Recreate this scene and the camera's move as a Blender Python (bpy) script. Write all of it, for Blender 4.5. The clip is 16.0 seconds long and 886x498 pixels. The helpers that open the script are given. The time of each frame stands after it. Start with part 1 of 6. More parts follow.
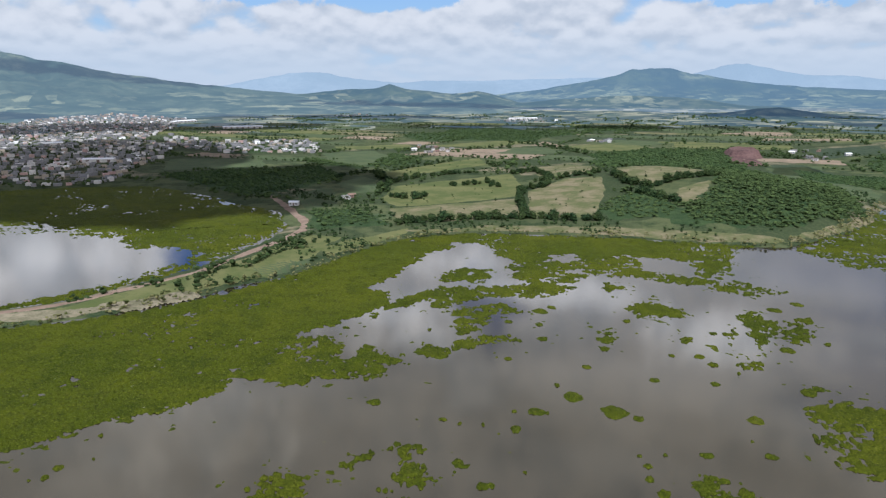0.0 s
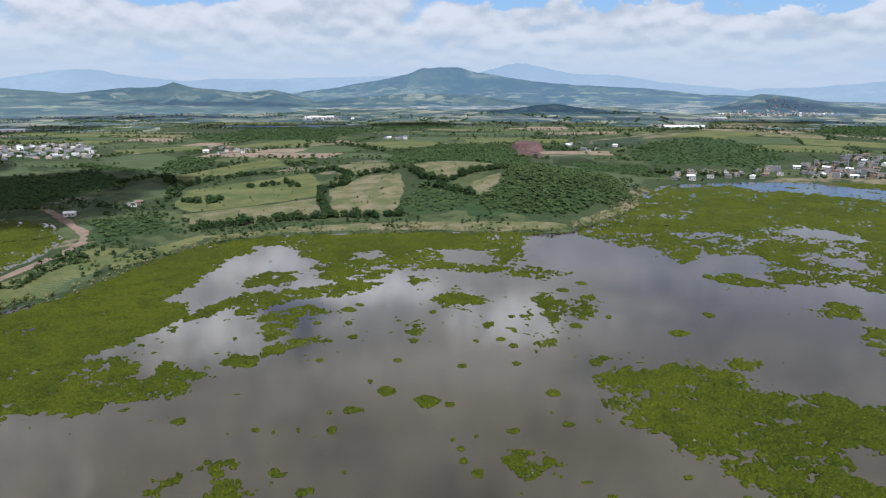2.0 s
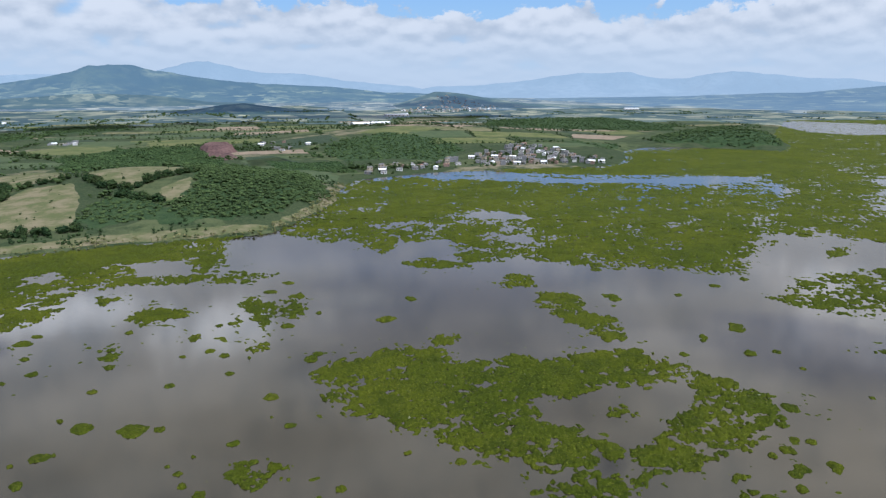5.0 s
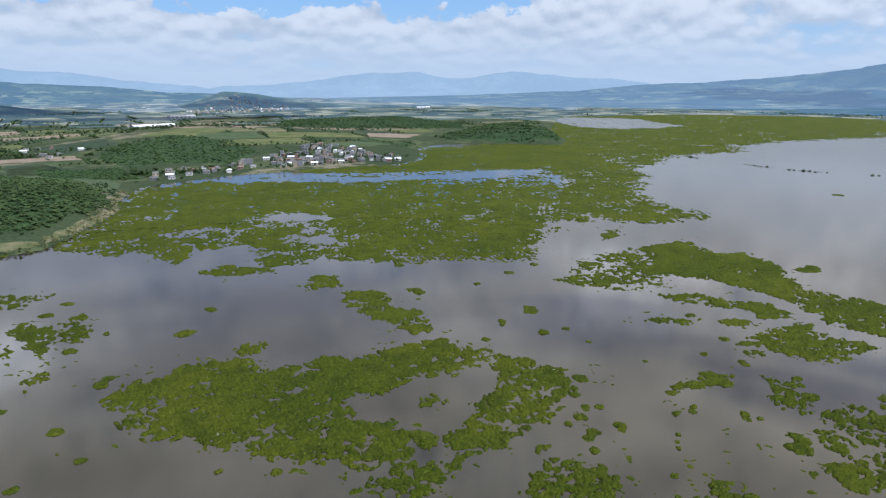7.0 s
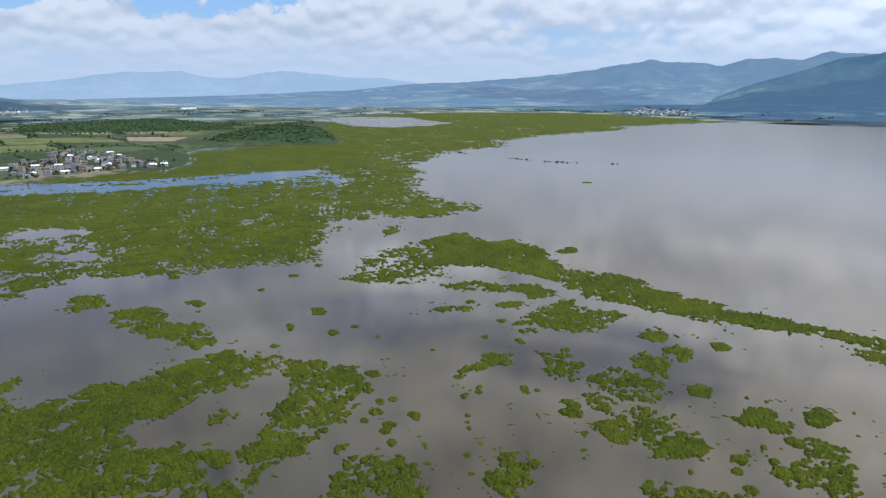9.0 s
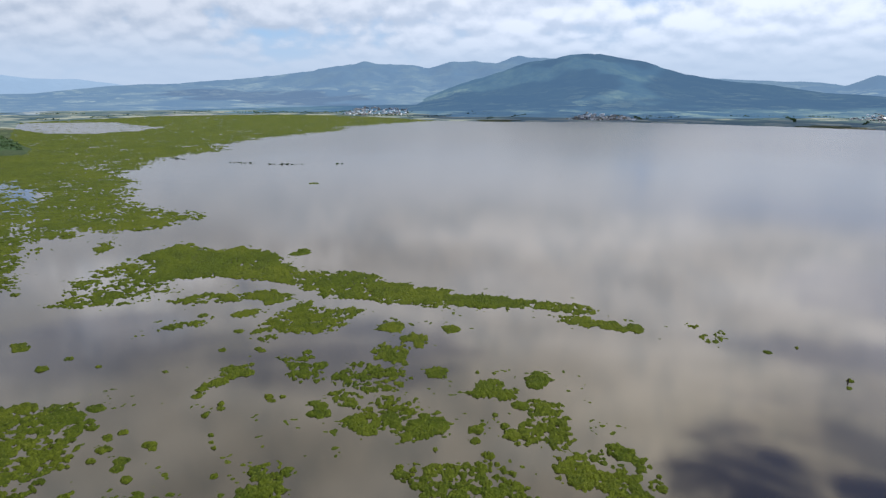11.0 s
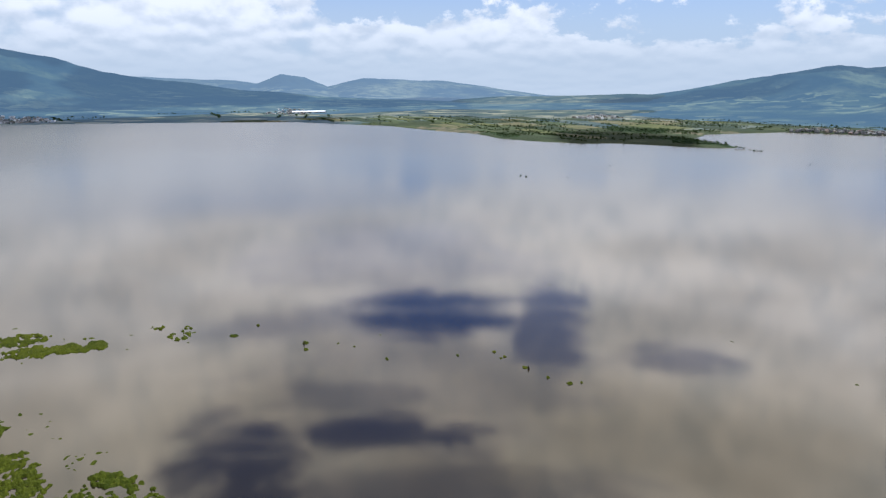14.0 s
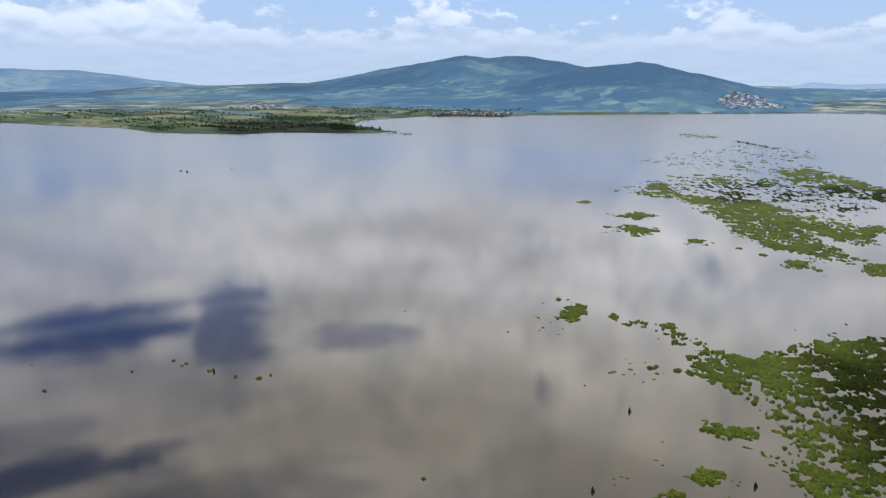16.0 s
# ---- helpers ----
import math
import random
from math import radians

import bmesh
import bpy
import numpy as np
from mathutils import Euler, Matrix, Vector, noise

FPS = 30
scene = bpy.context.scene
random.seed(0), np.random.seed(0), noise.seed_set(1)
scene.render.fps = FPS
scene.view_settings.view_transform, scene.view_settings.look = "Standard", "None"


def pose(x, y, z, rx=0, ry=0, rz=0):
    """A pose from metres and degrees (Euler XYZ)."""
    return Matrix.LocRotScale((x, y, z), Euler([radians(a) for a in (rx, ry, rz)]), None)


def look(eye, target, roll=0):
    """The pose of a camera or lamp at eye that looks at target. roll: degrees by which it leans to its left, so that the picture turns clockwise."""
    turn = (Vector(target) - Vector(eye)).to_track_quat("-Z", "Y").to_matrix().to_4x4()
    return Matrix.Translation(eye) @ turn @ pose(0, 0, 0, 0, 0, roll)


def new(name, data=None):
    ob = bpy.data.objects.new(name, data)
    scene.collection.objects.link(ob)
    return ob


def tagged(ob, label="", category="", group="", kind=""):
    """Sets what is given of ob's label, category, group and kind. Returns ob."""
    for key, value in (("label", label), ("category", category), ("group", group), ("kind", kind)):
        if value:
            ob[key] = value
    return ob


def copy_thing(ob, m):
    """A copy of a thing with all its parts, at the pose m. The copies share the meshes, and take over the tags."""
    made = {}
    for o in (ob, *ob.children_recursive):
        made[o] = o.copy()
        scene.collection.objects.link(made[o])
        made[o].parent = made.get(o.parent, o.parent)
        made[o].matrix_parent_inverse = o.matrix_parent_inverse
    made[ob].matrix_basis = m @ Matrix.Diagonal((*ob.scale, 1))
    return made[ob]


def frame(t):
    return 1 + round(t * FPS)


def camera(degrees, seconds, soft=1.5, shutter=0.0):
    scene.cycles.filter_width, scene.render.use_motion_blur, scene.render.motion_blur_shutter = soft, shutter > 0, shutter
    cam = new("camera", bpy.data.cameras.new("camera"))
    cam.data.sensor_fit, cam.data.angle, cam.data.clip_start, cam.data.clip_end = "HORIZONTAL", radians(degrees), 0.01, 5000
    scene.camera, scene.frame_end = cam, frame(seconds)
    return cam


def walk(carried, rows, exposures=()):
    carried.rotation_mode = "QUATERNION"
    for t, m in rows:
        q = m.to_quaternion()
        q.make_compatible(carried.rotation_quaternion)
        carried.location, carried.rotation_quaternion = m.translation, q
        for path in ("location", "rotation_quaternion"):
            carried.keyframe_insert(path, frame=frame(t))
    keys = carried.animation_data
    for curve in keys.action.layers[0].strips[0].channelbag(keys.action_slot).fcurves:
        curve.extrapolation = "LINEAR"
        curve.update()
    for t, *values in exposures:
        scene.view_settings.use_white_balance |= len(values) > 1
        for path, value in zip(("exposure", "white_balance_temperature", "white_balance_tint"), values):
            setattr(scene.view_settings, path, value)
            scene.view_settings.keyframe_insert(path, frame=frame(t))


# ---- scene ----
cam = camera(64.19, 16.0, soft=1.3)
PATH = [
    (0, pose(0, 0, 100, 76.82, -0.02, 12.1)),
    (0.5, pose(0, 0, 100, 76.8, -0.06, 8.09)),
    (1, pose(0, 0, 100, 76.75, -0.03, 4.06)),
    (1.5, pose(0, 0, 100, 76.72, -0.08, 0.0)),
    (2, pose(0, 0, 100, 76.7, -0.06, -4.06)),
    (2.5, pose(0, 0, 100, 76.68, -0.07, -8.12)),
    (3, pose(0, 0, 100, 76.66, -0.03, -12.19)),
    (3.5, pose(0, 0, 100, 76.64, -0.03, -16.27)),
    (4, pose(0, 0, 100, 76.63, -0.01, -20.34)),
    (6.5, pose(0, 0, 100, 76.59, -0.05, -40.52)),
    (7, pose(0, 0, 100, 76.58, -0.05, -44.67)),
    (7.5, pose(0, 0, 100, 76.57, -0.06, -48.91)),
    (8, pose(0, 0, 100, 76.58, -0.1, -53.3)),
    (8.5, pose(0, 0, 100, 76.57, -0.08, -57.85)),
    (11, pose(0, 0, 100, 76.69, -0.05, -84.55)),
    (11.5, pose(0, 0, 100, 76.7, -0.03, -91.18)),
    (12, pose(0, 0, 100, 76.69, -0.02, -97.79)),
    (12.5, pose(0, 0, 100, 76.66, -0.05, -104.33)),
    (13, pose(0, 0, 100, 76.65, -0.06, -111.01)),
    (13.5, pose(0, 0, 100, 76.61, -0.07, -118.28)),
    (14, pose(0, 0, 100, 76.59, -0.09, -128.0)),
    (14.5, pose(0, 0, 100, 76.56, -0.09, -140.58)),
    (15, pose(0, 0, 100, 76.56, -0.05, -151.46)),
    (15.5, pose(0, 0, 100, 76.51, -0.01, -154.74)),
    (16, pose(0, 0, 100, 75.76, 0.04, -154.74)),
]

# world: sky with broken cloud, one high sun
SUN_AZ, SUN_EL = 172.0, 58.0
sun = new("sun", bpy.data.lights.new("sun", "SUN"))
sun.data.energy, sun.data.angle, sun.data.color = 5.0, radians(0.53), (1.0, 0.97, 0.93)
sun.matrix_world = look((0, 0, 0), (-math.sin(radians(SUN_AZ)) * math.cos(radians(SUN_EL)),
                                    -math.cos(radians(SUN_AZ)) * math.cos(radians(SUN_EL)), -math.sin(radians(SUN_EL))))
walk(cam, PATH, [(0.0, 0.37, 5860, 12), (8.0, 0.35, 5480, 11), (11.5, 0.36, 5760, 12), (14.5, 0.34, 5780, 12), (16.0, 0.33, 5560, 12)])


class Nodes:
    """Short hand for a node tree."""

    def __init__(self, tree):
        self.tree = tree
        tree.nodes.clear()

    def add(self, kind):
        return self.tree.nodes.new(kind)

    def link(self, a, b):
        self.tree.links.new(a, b)

    def put(self, socket, value):
        if isinstance(value, bpy.types.NodeSocket):
            self.link(value, socket)
        elif isinstance(value, tuple) and len(value) == 3 and socket.type == "RGBA":
            socket.default_value = (*value, 1)
        else:
            socket.default_value = value

    def math(self, op, a, b=0.0, c=0.0, clamp=False):
        n = self.add("ShaderNodeMath")
        n.operation, n.use_clamp = op, clamp
        for i, v in enumerate((a, b, c)):
            self.put(n.inputs[i], v)
        return n.outputs[0]

    def vec(self, op, a, b=(0, 0, 0), scale=None):
        n = self.add("ShaderNodeVectorMath")
        n.operation = op
        self.put(n.inputs[0], a)
        self.put(n.inputs[1], b)
        if scale is not None:
            n.inputs[3].default_value = scale
        return n.outputs[1] if op in ("DOT_PRODUCT", "LENGTH", "DISTANCE") else n.outputs[0]

    def noise(self, vector, scale, detail=4.0, rough=0.55, distortion=0.0):
        n = self.add("ShaderNodeTexNoise")
        self.put(n.inputs["Vector"], vector)
        n.inputs["Scale"].default_value, n.inputs["Detail"].default_value = scale, detail
        n.inputs["Roughness"].default_value, n.inputs["Distortion"].default_value = rough, distortion
        return n.outputs["Fac"]

    def ramp(self, fac, a, b, low=0.0, high=1.0, smooth=True):
        n = self.add("ShaderNodeMapRange")
        n.interpolation_type = "SMOOTHSTEP" if smooth else "LINEAR"
        for i, v in enumerate((fac, a, b, low, high)):
            self.put(n.inputs[i], v)
        return n.outputs[0]

    def mix(self, fac, a, b, blend="MIX"):
        n = self.add("ShaderNodeMix")
        n.data_type, n.blend_type = "RGBA", blend
        self.put(n.inputs[0], fac)
        self.put(n.inputs[6], a)
        self.put(n.inputs[7], b)
        return n.outputs[2]


def heading(az, el):
    """A direction from degrees clockwise of north (+y) and above the horizon."""
    a, e = radians(az), radians(el)
    return (math.sin(a) * math.cos(e), math.cos(a) * math.cos(e), math.sin(e))


# clear stretches of sky: azimuth, elevation, half width in azimuth and in elevation (degrees), strength
CLEAR = [(27, 7, 13, 2.0, 1.0), (44, 7.4, 10, 2.2, 1.0), (10, 7.2, 7, 1.3, 0.8), (127, 6.0, 9, 1.5, 0.65), (146, 5, 10, 2.2, 0.65), (166, 4.6, 9, 2.0, 0.75),
         (182, 5, 6, 2, 0.8), (-20, 6.6, 10, 0.9, 0.6)]
# gaps in the higher cloud, mirrored in the lake
HOLES = [(127, 18.8, 6.5, 1.7, 1.0), (137, 20, 2.6, 3.2, 0.8), (110, 30, 4.5, 3.4, 1.0), (124, 27.6, 6, 1.3, 1.0), (120, 25, 6, 1.2, 0.6), (121, 34, 13, 3, 0.7),
         (148, 21, 4, 1.0, 0.6), (164, 8, 7, 1.5, 0.5), (29, 16, 9, 3.2, 0.32), (22, 13, 9, 2.0, 0.22), (40, 13.5, 9, 2.0, 0.2), (30, 22, 12, 4, 0.25), (58, 19, 7, 2.0, 0.4), (77, 22, 8, 2.4, 0.5), (-8, 18, 2.4, 1.2, 0.6), (113, 9, 10, 1.0, 0.4),
         (139, 32, 8, 1.5, 0.5), (118, 19, 9, 0.8, 0.5), (126, 24, 12, 5, 0.38),
         (124, 14, 9, 2.5, 0.3), (127, 32, 8, 2.5, 0.6)]

# brighter heaps of the same cloud
BRIGHT = [(-16, 19.4, 6, 2.2, 1.0), (9, 18.6, 6, 2.6, 1.0), (-2, 16.6, 8, 1.4, 0.9), (-11, 14, 5, 1.4, 0.8), (-40, 13, 9, 3, 0.9), (-33, 27, 8, 4, 0.6),
          (60, 17.5, 5, 2.5, 0.6), (66, 14, 10, 1.6, 0.6), (172, 13, 9, 4, 0.3), (166, 20, 6, 5, 0.3), (-9, 25, 3, 2.5, 0.3)]

world = bpy.data.worlds.new("sky")
scene.world = world
world.use_nodes = True
n = Nodes(world.node_tree)
sky = n.add("ShaderNodeTexSky")
sky.sky_type, sky.sun_disc, sky.sun_elevation, sky.sun_rotation = "NISHITA", False, radians(SUN_EL), radians(SUN_AZ)
sky.altitude, sky.air_density, sky.dust_density, sky.ozone_density = 1700, 1.0, 1.4, 1.0
way = n.add("ShaderNodeTexCoord").outputs["Generated"]
sep = n.add("ShaderNodeSeparateXYZ")
n.link(way, sep.inputs[0])
up = n.math("MAXIMUM", sep.outputs[2], 0.0)
azimuth = n.math("MULTIPLY", n.math("ARCTAN2", sep.outputs[0], sep.outputs[1]), 180 / math.pi)
# the same angle, running on through south
bearing = n.math("WRAP", azimuth, 230.0, -130.0)
elevation = n.math("MULTIPLY", n.math("ARCSINE", sep.outputs[2]), 180 / math.pi)
# cloud banks, lower and flatter towards the horizon
rise = n.math("MULTIPLY", n.math("LOGARITHM", n.math("ADD", n.math("MULTIPLY", n.math("MAXIMUM", elevation, -2.0), 0.33), 1.0), math.e), 2.6)


def banks(lift):
    comb = n.add("ShaderNodeCombineXYZ")
    n.link(n.math("MULTIPLY", sep.outputs[0], 12.0), comb.inputs[0])
    n.link(n.math("MULTIPLY", sep.outputs[1], 12.0), comb.inputs[1])
    n.link(n.math("ADD", rise, lift), comb.inputs[2])
    v = comb.outputs[0]
    heap = n.add("ShaderNodeTexVoronoi")
    heap.feature = "SMOOTH_F1"
    n.link(v, heap.inputs["Vector"])
    heap.inputs["Scale"].default_value = 2.4
    heap.inputs["Smoothness"].default_value = 0.5
    body = n.math("ADD", n.math("MULTIPLY", n.noise(v, 0.36, 3.0, 0.5), 0.5), n.math("MULTIPLY", n.noise(v, 1.2, 7.0, 0.52), 0.5))
    return n.math("ADD", body, n.math("MULTIPLY", n.math("SUBTRACT", 0.42, heap.outputs["Distance"]), n.ramp(elevation, 5.5, 9.0, 0.15, 0.03))), v


puff, plane = banks(0.0)
above, _ = banks(0.22)
wob = n.math("MULTIPLY", n.math("SUBTRACT", n.noise(plane, 1.7, 6.0, 0.62), 0.5), 5.5)
# long soft streaks for the edges of the high gaps
long = n.vec("MULTIPLY", plane, (0.55, 0.55, 6.0))
streak = n.math("MULTIPLY", n.math("SUBTRACT", n.noise(long, 1.0, 5.0, 0.62, 0.6), 0.5), 6.5)


def spots(places, edge, inner, outer):
    """The largest of several soft-edged ellipses in the sky."""
    most = None
    for az, el, wa, we, k in places:
        da = n.math("DIVIDE", n.math("WRAP", n.math("SUBTRACT", azimuth, float(az)), 180.0, -180.0), float(wa))
        de = n.math("DIVIDE", n.math("SUBTRACT", elevation, float(el)), float(we))
        d = n.math("ADD", n.math("ADD", n.math("MULTIPLY", da, da), n.math("MULTIPLY", de, de)), edge)
        spot = n.ramp(d, inner, outer, float(k), 0.0)
        most = spot if most is None else n.math("MAXIMUM", most, spot)
    return most


clear = spots(CLEAR, wob, -0.3, 2.0)
gap = spots(HOLES, streak, 0.2, 2.5)
heaps = spots(BRIGHT, wob, -0.6, 1.6)
cover = n.math("SUBTRACT", n.math("ADD", puff, n.ramp(elevation, 4.0, 10.0, 0.10, 0.15)), n.math("MULTIPLY", clear, 0.48))
low = n.ramp(cover, 0.40, 0.55)
high = n.math("MULTIPLY", n.math("SUBTRACT", 1.0, gap), n.ramp(elevation, 35.0, 48.0, 1.0, 0.10))
west = n.ramp(n.math("ABSOLUTE", n.math("WRAP", n.math("ADD", azimuth, 107.0), 180.0, -180.0)), 40.0, 58.0, 0.25, 1.0)
mask = n.math("MULTIPLY", n.math("MULTIPLY", low, high), west)
lit = n.math("ADD", n.math("MULTIPLY", n.math("SUBTRACT", puff, above), 3.0), n.math("MULTIPLY", n.math("SUBTRACT", cover, 0.45), 0.6))
lit = n.ramp(lit, -0.30, 0.36)
sunward = n.vec("DOT_PRODUCT", way, heading(SUN_AZ, SUN_EL))
bright = n.math("ADD", n.ramp(bearing, 60.0, 105.0, 1.0, 1.28), n.math("MULTIPLY", n.ramp(sunward, -0.1, 0.7, 0.50, 1.6), n.ramp(elevation, 4.0, 24.0)))
bright = n.math("MULTIPLY", bright, n.math("ADD", 0.92, n.math("MULTIPLY", heaps, 0.75)))
cloud = n.mix(lit, (5.4, 5.95, 6.6), (7.9, 8.1, 8.3))
warm = n.math("MULTIPLY", n.ramp(elevation, 4.0, 14.0), n.ramp(bearing, 20.0, 100.0, 0.35, 0.68))
cloud = n.mix(warm, cloud, (1.22, 1.02, 0.80), "MULTIPLY")
cloud = n.mix(n.ramp(elevation, 16.0, 27.0, 0.0, 0.45), cloud, (1.20, 1.06, 0.74), "MULTIPLY")
# thicker and thinner stretches of the high cloud
thick = n.ramp(n.noise(n.vec("MULTIPLY", plane, (0.30, 0.30, 1.7)), 1.0, 5.0, 0.55), 0.34, 0.66, 0.82, 1.2)
bright = n.math("MULTIPLY", bright, n.math("ADD", 1.0, n.math("MULTIPLY", n.math("SUBTRACT", thick, 1.0), n.ramp(elevation, 7.0, 13.0))))
cloud = n.vec("SCALE", cloud)
n.link(bright, cloud.node.inputs[3])
hazy = n.ramp(elevation, 3.5, 15.0, 1.0, 0.0)
deep = n.vec("SCALE", n.mix(1.0, sky.outputs[0], (0.07, 0.62, 1.34), "MULTIPLY"))
n.link(n.ramp(elevation, 10.0, 18.0, 1.0, 0.78), deep.node.inputs[3])
blue = n.mix(n.math("MULTIPLY", hazy, 0.88), deep, n.mix(n.ramp(bearing, 60.0, 110.0), (4.3, 6.0, 7.4), (5.7, 6.5, 7.2)))
tone = n.mix(mask, blue, cloud)
tone = n.mix(n.math("MULTIPLY", n.ramp(elevation, 0.5, 5.0, 1.0, 0.0), 0.88), tone, (5.4, 6.25, 7.1))
back = n.add("ShaderNodeBackground")
n.link(tone, back.inputs[0])
back.inputs[1].default_value = 0.078
n.link(back.outputs[0], n.add("ShaderNodeOutputWorld").inputs[0])


# materials
def material(name, build, rough=0.95, spec=0.05, bump=None):
    """A Principled material; build(nodes, position) gives the colour, bump (scale, strength, distance) its relief."""
    m = bpy.data.materials.new(name)
    m.use_nodes = True
    n = Nodes(m.node_tree)
    place = n.add("ShaderNodeNewGeometry").outputs["Position"]
    shade = n.add("ShaderNodeBsdfPrincipled")
    n.put(shade.inputs["Base Color"], build(n, place))
    shade.inputs["Roughness"].default_value = rough
    shade.inputs["Specular IOR Level"].default_value = spec
    if bump:
        b = n.add("ShaderNodeBump")
        b.inputs["Strength"].default_value, b.inputs["Distance"].default_value = bump[1], bump[2]
        n.link(n.noise(place, bump[0], 5.0, 0.6), b.inputs["Height"])
        n.link(b.outputs[0], shade.inputs["Normal"])
    n.link(shade.outputs[0], n.add("ShaderNodeOutputMaterial").inputs[0])
    return m


def two(a, b, scale, fine=None, low=0.35, high=0.65):
    """Colour between a and b by broad and fine noise."""
    def build(n, place):
        f = n.noise(place, scale, 5.0, 0.6)
        if fine:
            f = n.math("ADD", n.math("MULTIPLY", f, 0.6), n.math("MULTIPLY", n.noise(place, fine, 4.0, 0.6), 0.4))
        return n.mix(n.ramp(f, low, high), a, b)
    return build


def distant(name, colours, haze_glow, scale=0.004, tilled=0.9, bare=0.0, scrub=0.7):
    """Backdrop of far slopes, forest and clearings; bluish colours and emission imitate haze."""
    m = bpy.data.materials.new(name)
    m.use_nodes = True
    n = Nodes(m.node_tree)
    place = n.add("ShaderNodeNewGeometry").outputs["Position"]
    dark, light, field = colours
    f = n.noise(place, scale, 5.0, 0.55)
    tone = n.mix(n.ramp(f, 0.40, 0.64), dark, light)
    cell = n.add("ShaderNodeTexVoronoi")
    n.link(n.vec("MULTIPLY", place, (0.022, 0.015, 0.0)), cell.inputs["Vector"])
    cell.inputs["Scale"].default_value = 1.0
    pick = n.add("ShaderNodeSeparateColor")
    n.link(cell.outputs["Color"], pick.inputs[0])
    height = n.add("ShaderNodeSeparateXYZ")
    n.link(place, height.inputs[0])
    farmed = n.math("MULTIPLY", n.ramp(pick.outputs[0], 0.45, 0.95, 0.0, tilled), n.ramp(height.outputs[2], 25.0, 110.0, 1.0, 0.12))
    farmed = n.math("MULTIPLY", farmed, n.ramp(n.noise(place, 0.0024, 4.0), 0.38, 0.60, bare, 1.0))
    tone = n.mix(farmed, tone, field)
    tone = n.mix(n.ramp(n.noise(place, 0.0017, 4.0, 0.6), 0.55, 0.67, 0.0, 0.5), tone, field)
    tone = n.mix(n.ramp(n.noise(place, 0.022, 7.0, 0.72), 0.44, 0.62, 0.0, scrub), tone, dark)
    shade = n.add("ShaderNodeBsdfPrincipled")
    n.link(tone, shade.inputs["Base Color"])
    shade.inputs["Roughness"].default_value = 1.0
    shade.inputs["Specular IOR Level"].default_value = 0.0
    # haze painted as an even bluish emission; no air is modelled in front
    shade.inputs["Emission Color"].default_value = (*haze_glow, 1)
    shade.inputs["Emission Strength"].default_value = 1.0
    b = n.add("ShaderNodeBump")
    b.inputs["Strength"].default_value, b.inputs["Distance"].default_value = 0.7, 12.0
    n.link(n.noise(place, 0.02, 6.0, 0.65), b.inputs["Height"])
    n.link(b.outputs[0], shade.inputs["Normal"])
    n.link(shade.outputs[0], n.add("ShaderNodeOutputMaterial").inputs[0])
    return m


def water_material(name):
    m = bpy.data.materials.new(name)
    m.use_nodes = True
    n = Nodes(m.node_tree)
    place = n.add("ShaderNodeNewGeometry").outputs["Position"]
    shade = n.add("ShaderNodeBsdfPrincipled")
    f = n.noise(place, 0.004, 4.0, 0.5)
    n.link(n.mix(n.ramp(f, 0.35, 0.65), (0.013, 0.0105, 0.006), (0.018, 0.0145, 0.008)), shade.inputs["Base Color"])
    shade.inputs["IOR"].default_value = 1.45
    out = n.vec("LENGTH", n.vec("MULTIPLY", place, (1.0, 1.0, 0.0)))
    wind = n.math("ADD", out, n.math("MULTIPLY", n.noise(n.vec("MULTIPLY", place, (0.5, 1.0, 1.0)), 0.004, 3.0), 500.0))
    n.link(n.ramp(wind, 500.0, 1600.0, 0.05, 0.22), shade.inputs["Roughness"])
    b = n.add("ShaderNodeBump")
    b.inputs["Strength"].default_value, b.inputs["Distance"].default_value = 0.07, 0.05
    n.link(n.noise(n.vec("MULTIPLY", place, (1.0, 0.6, 1.0)), 0.9, 3.0, 0.5), b.inputs["Height"])
    n.link(b.outputs[0], shade.inputs["Normal"])
    n.link(shade.outputs[0], n.add("ShaderNodeOutputMaterial").inputs[0])
    return m


def ground_colour(n, place):
    cell = n.add("ShaderNodeTexVoronoi")
    cell.distance = "MANHATTAN"
    n.link(n.vec("MULTIPLY", place, (0.009, 0.013, 0.0)), cell.inputs["Vector"])
    cell.inputs["Scale"].default_value = 1.0
    pick = n.add("ShaderNodeSeparateColor")
    n.link(cell.outputs["Color"], pick.inputs[0])
    tone = n.mix(n.ramp(pick.outputs[0], 0.2, 0.9), (0.028, 0.040, 0.019), (0.064, 0.076, 0.034))
    tone = n.mix(n.ramp(pick.outputs[1], 0.86, 0.9), tone, (0.15, 0.13, 0.085))
    rough = n.noise(place, 0.05, 6.0, 0.65)
    tone = n.mix(n.ramp(rough, 0.4, 0.62), tone, (0.020, 0.034, 0.015))
    return n.mix(n.ramp(n.noise(place, 0.6, 4.0), 0.4, 0.7, 0.0, 0.35), tone, (0.075, 0.085, 0.038))


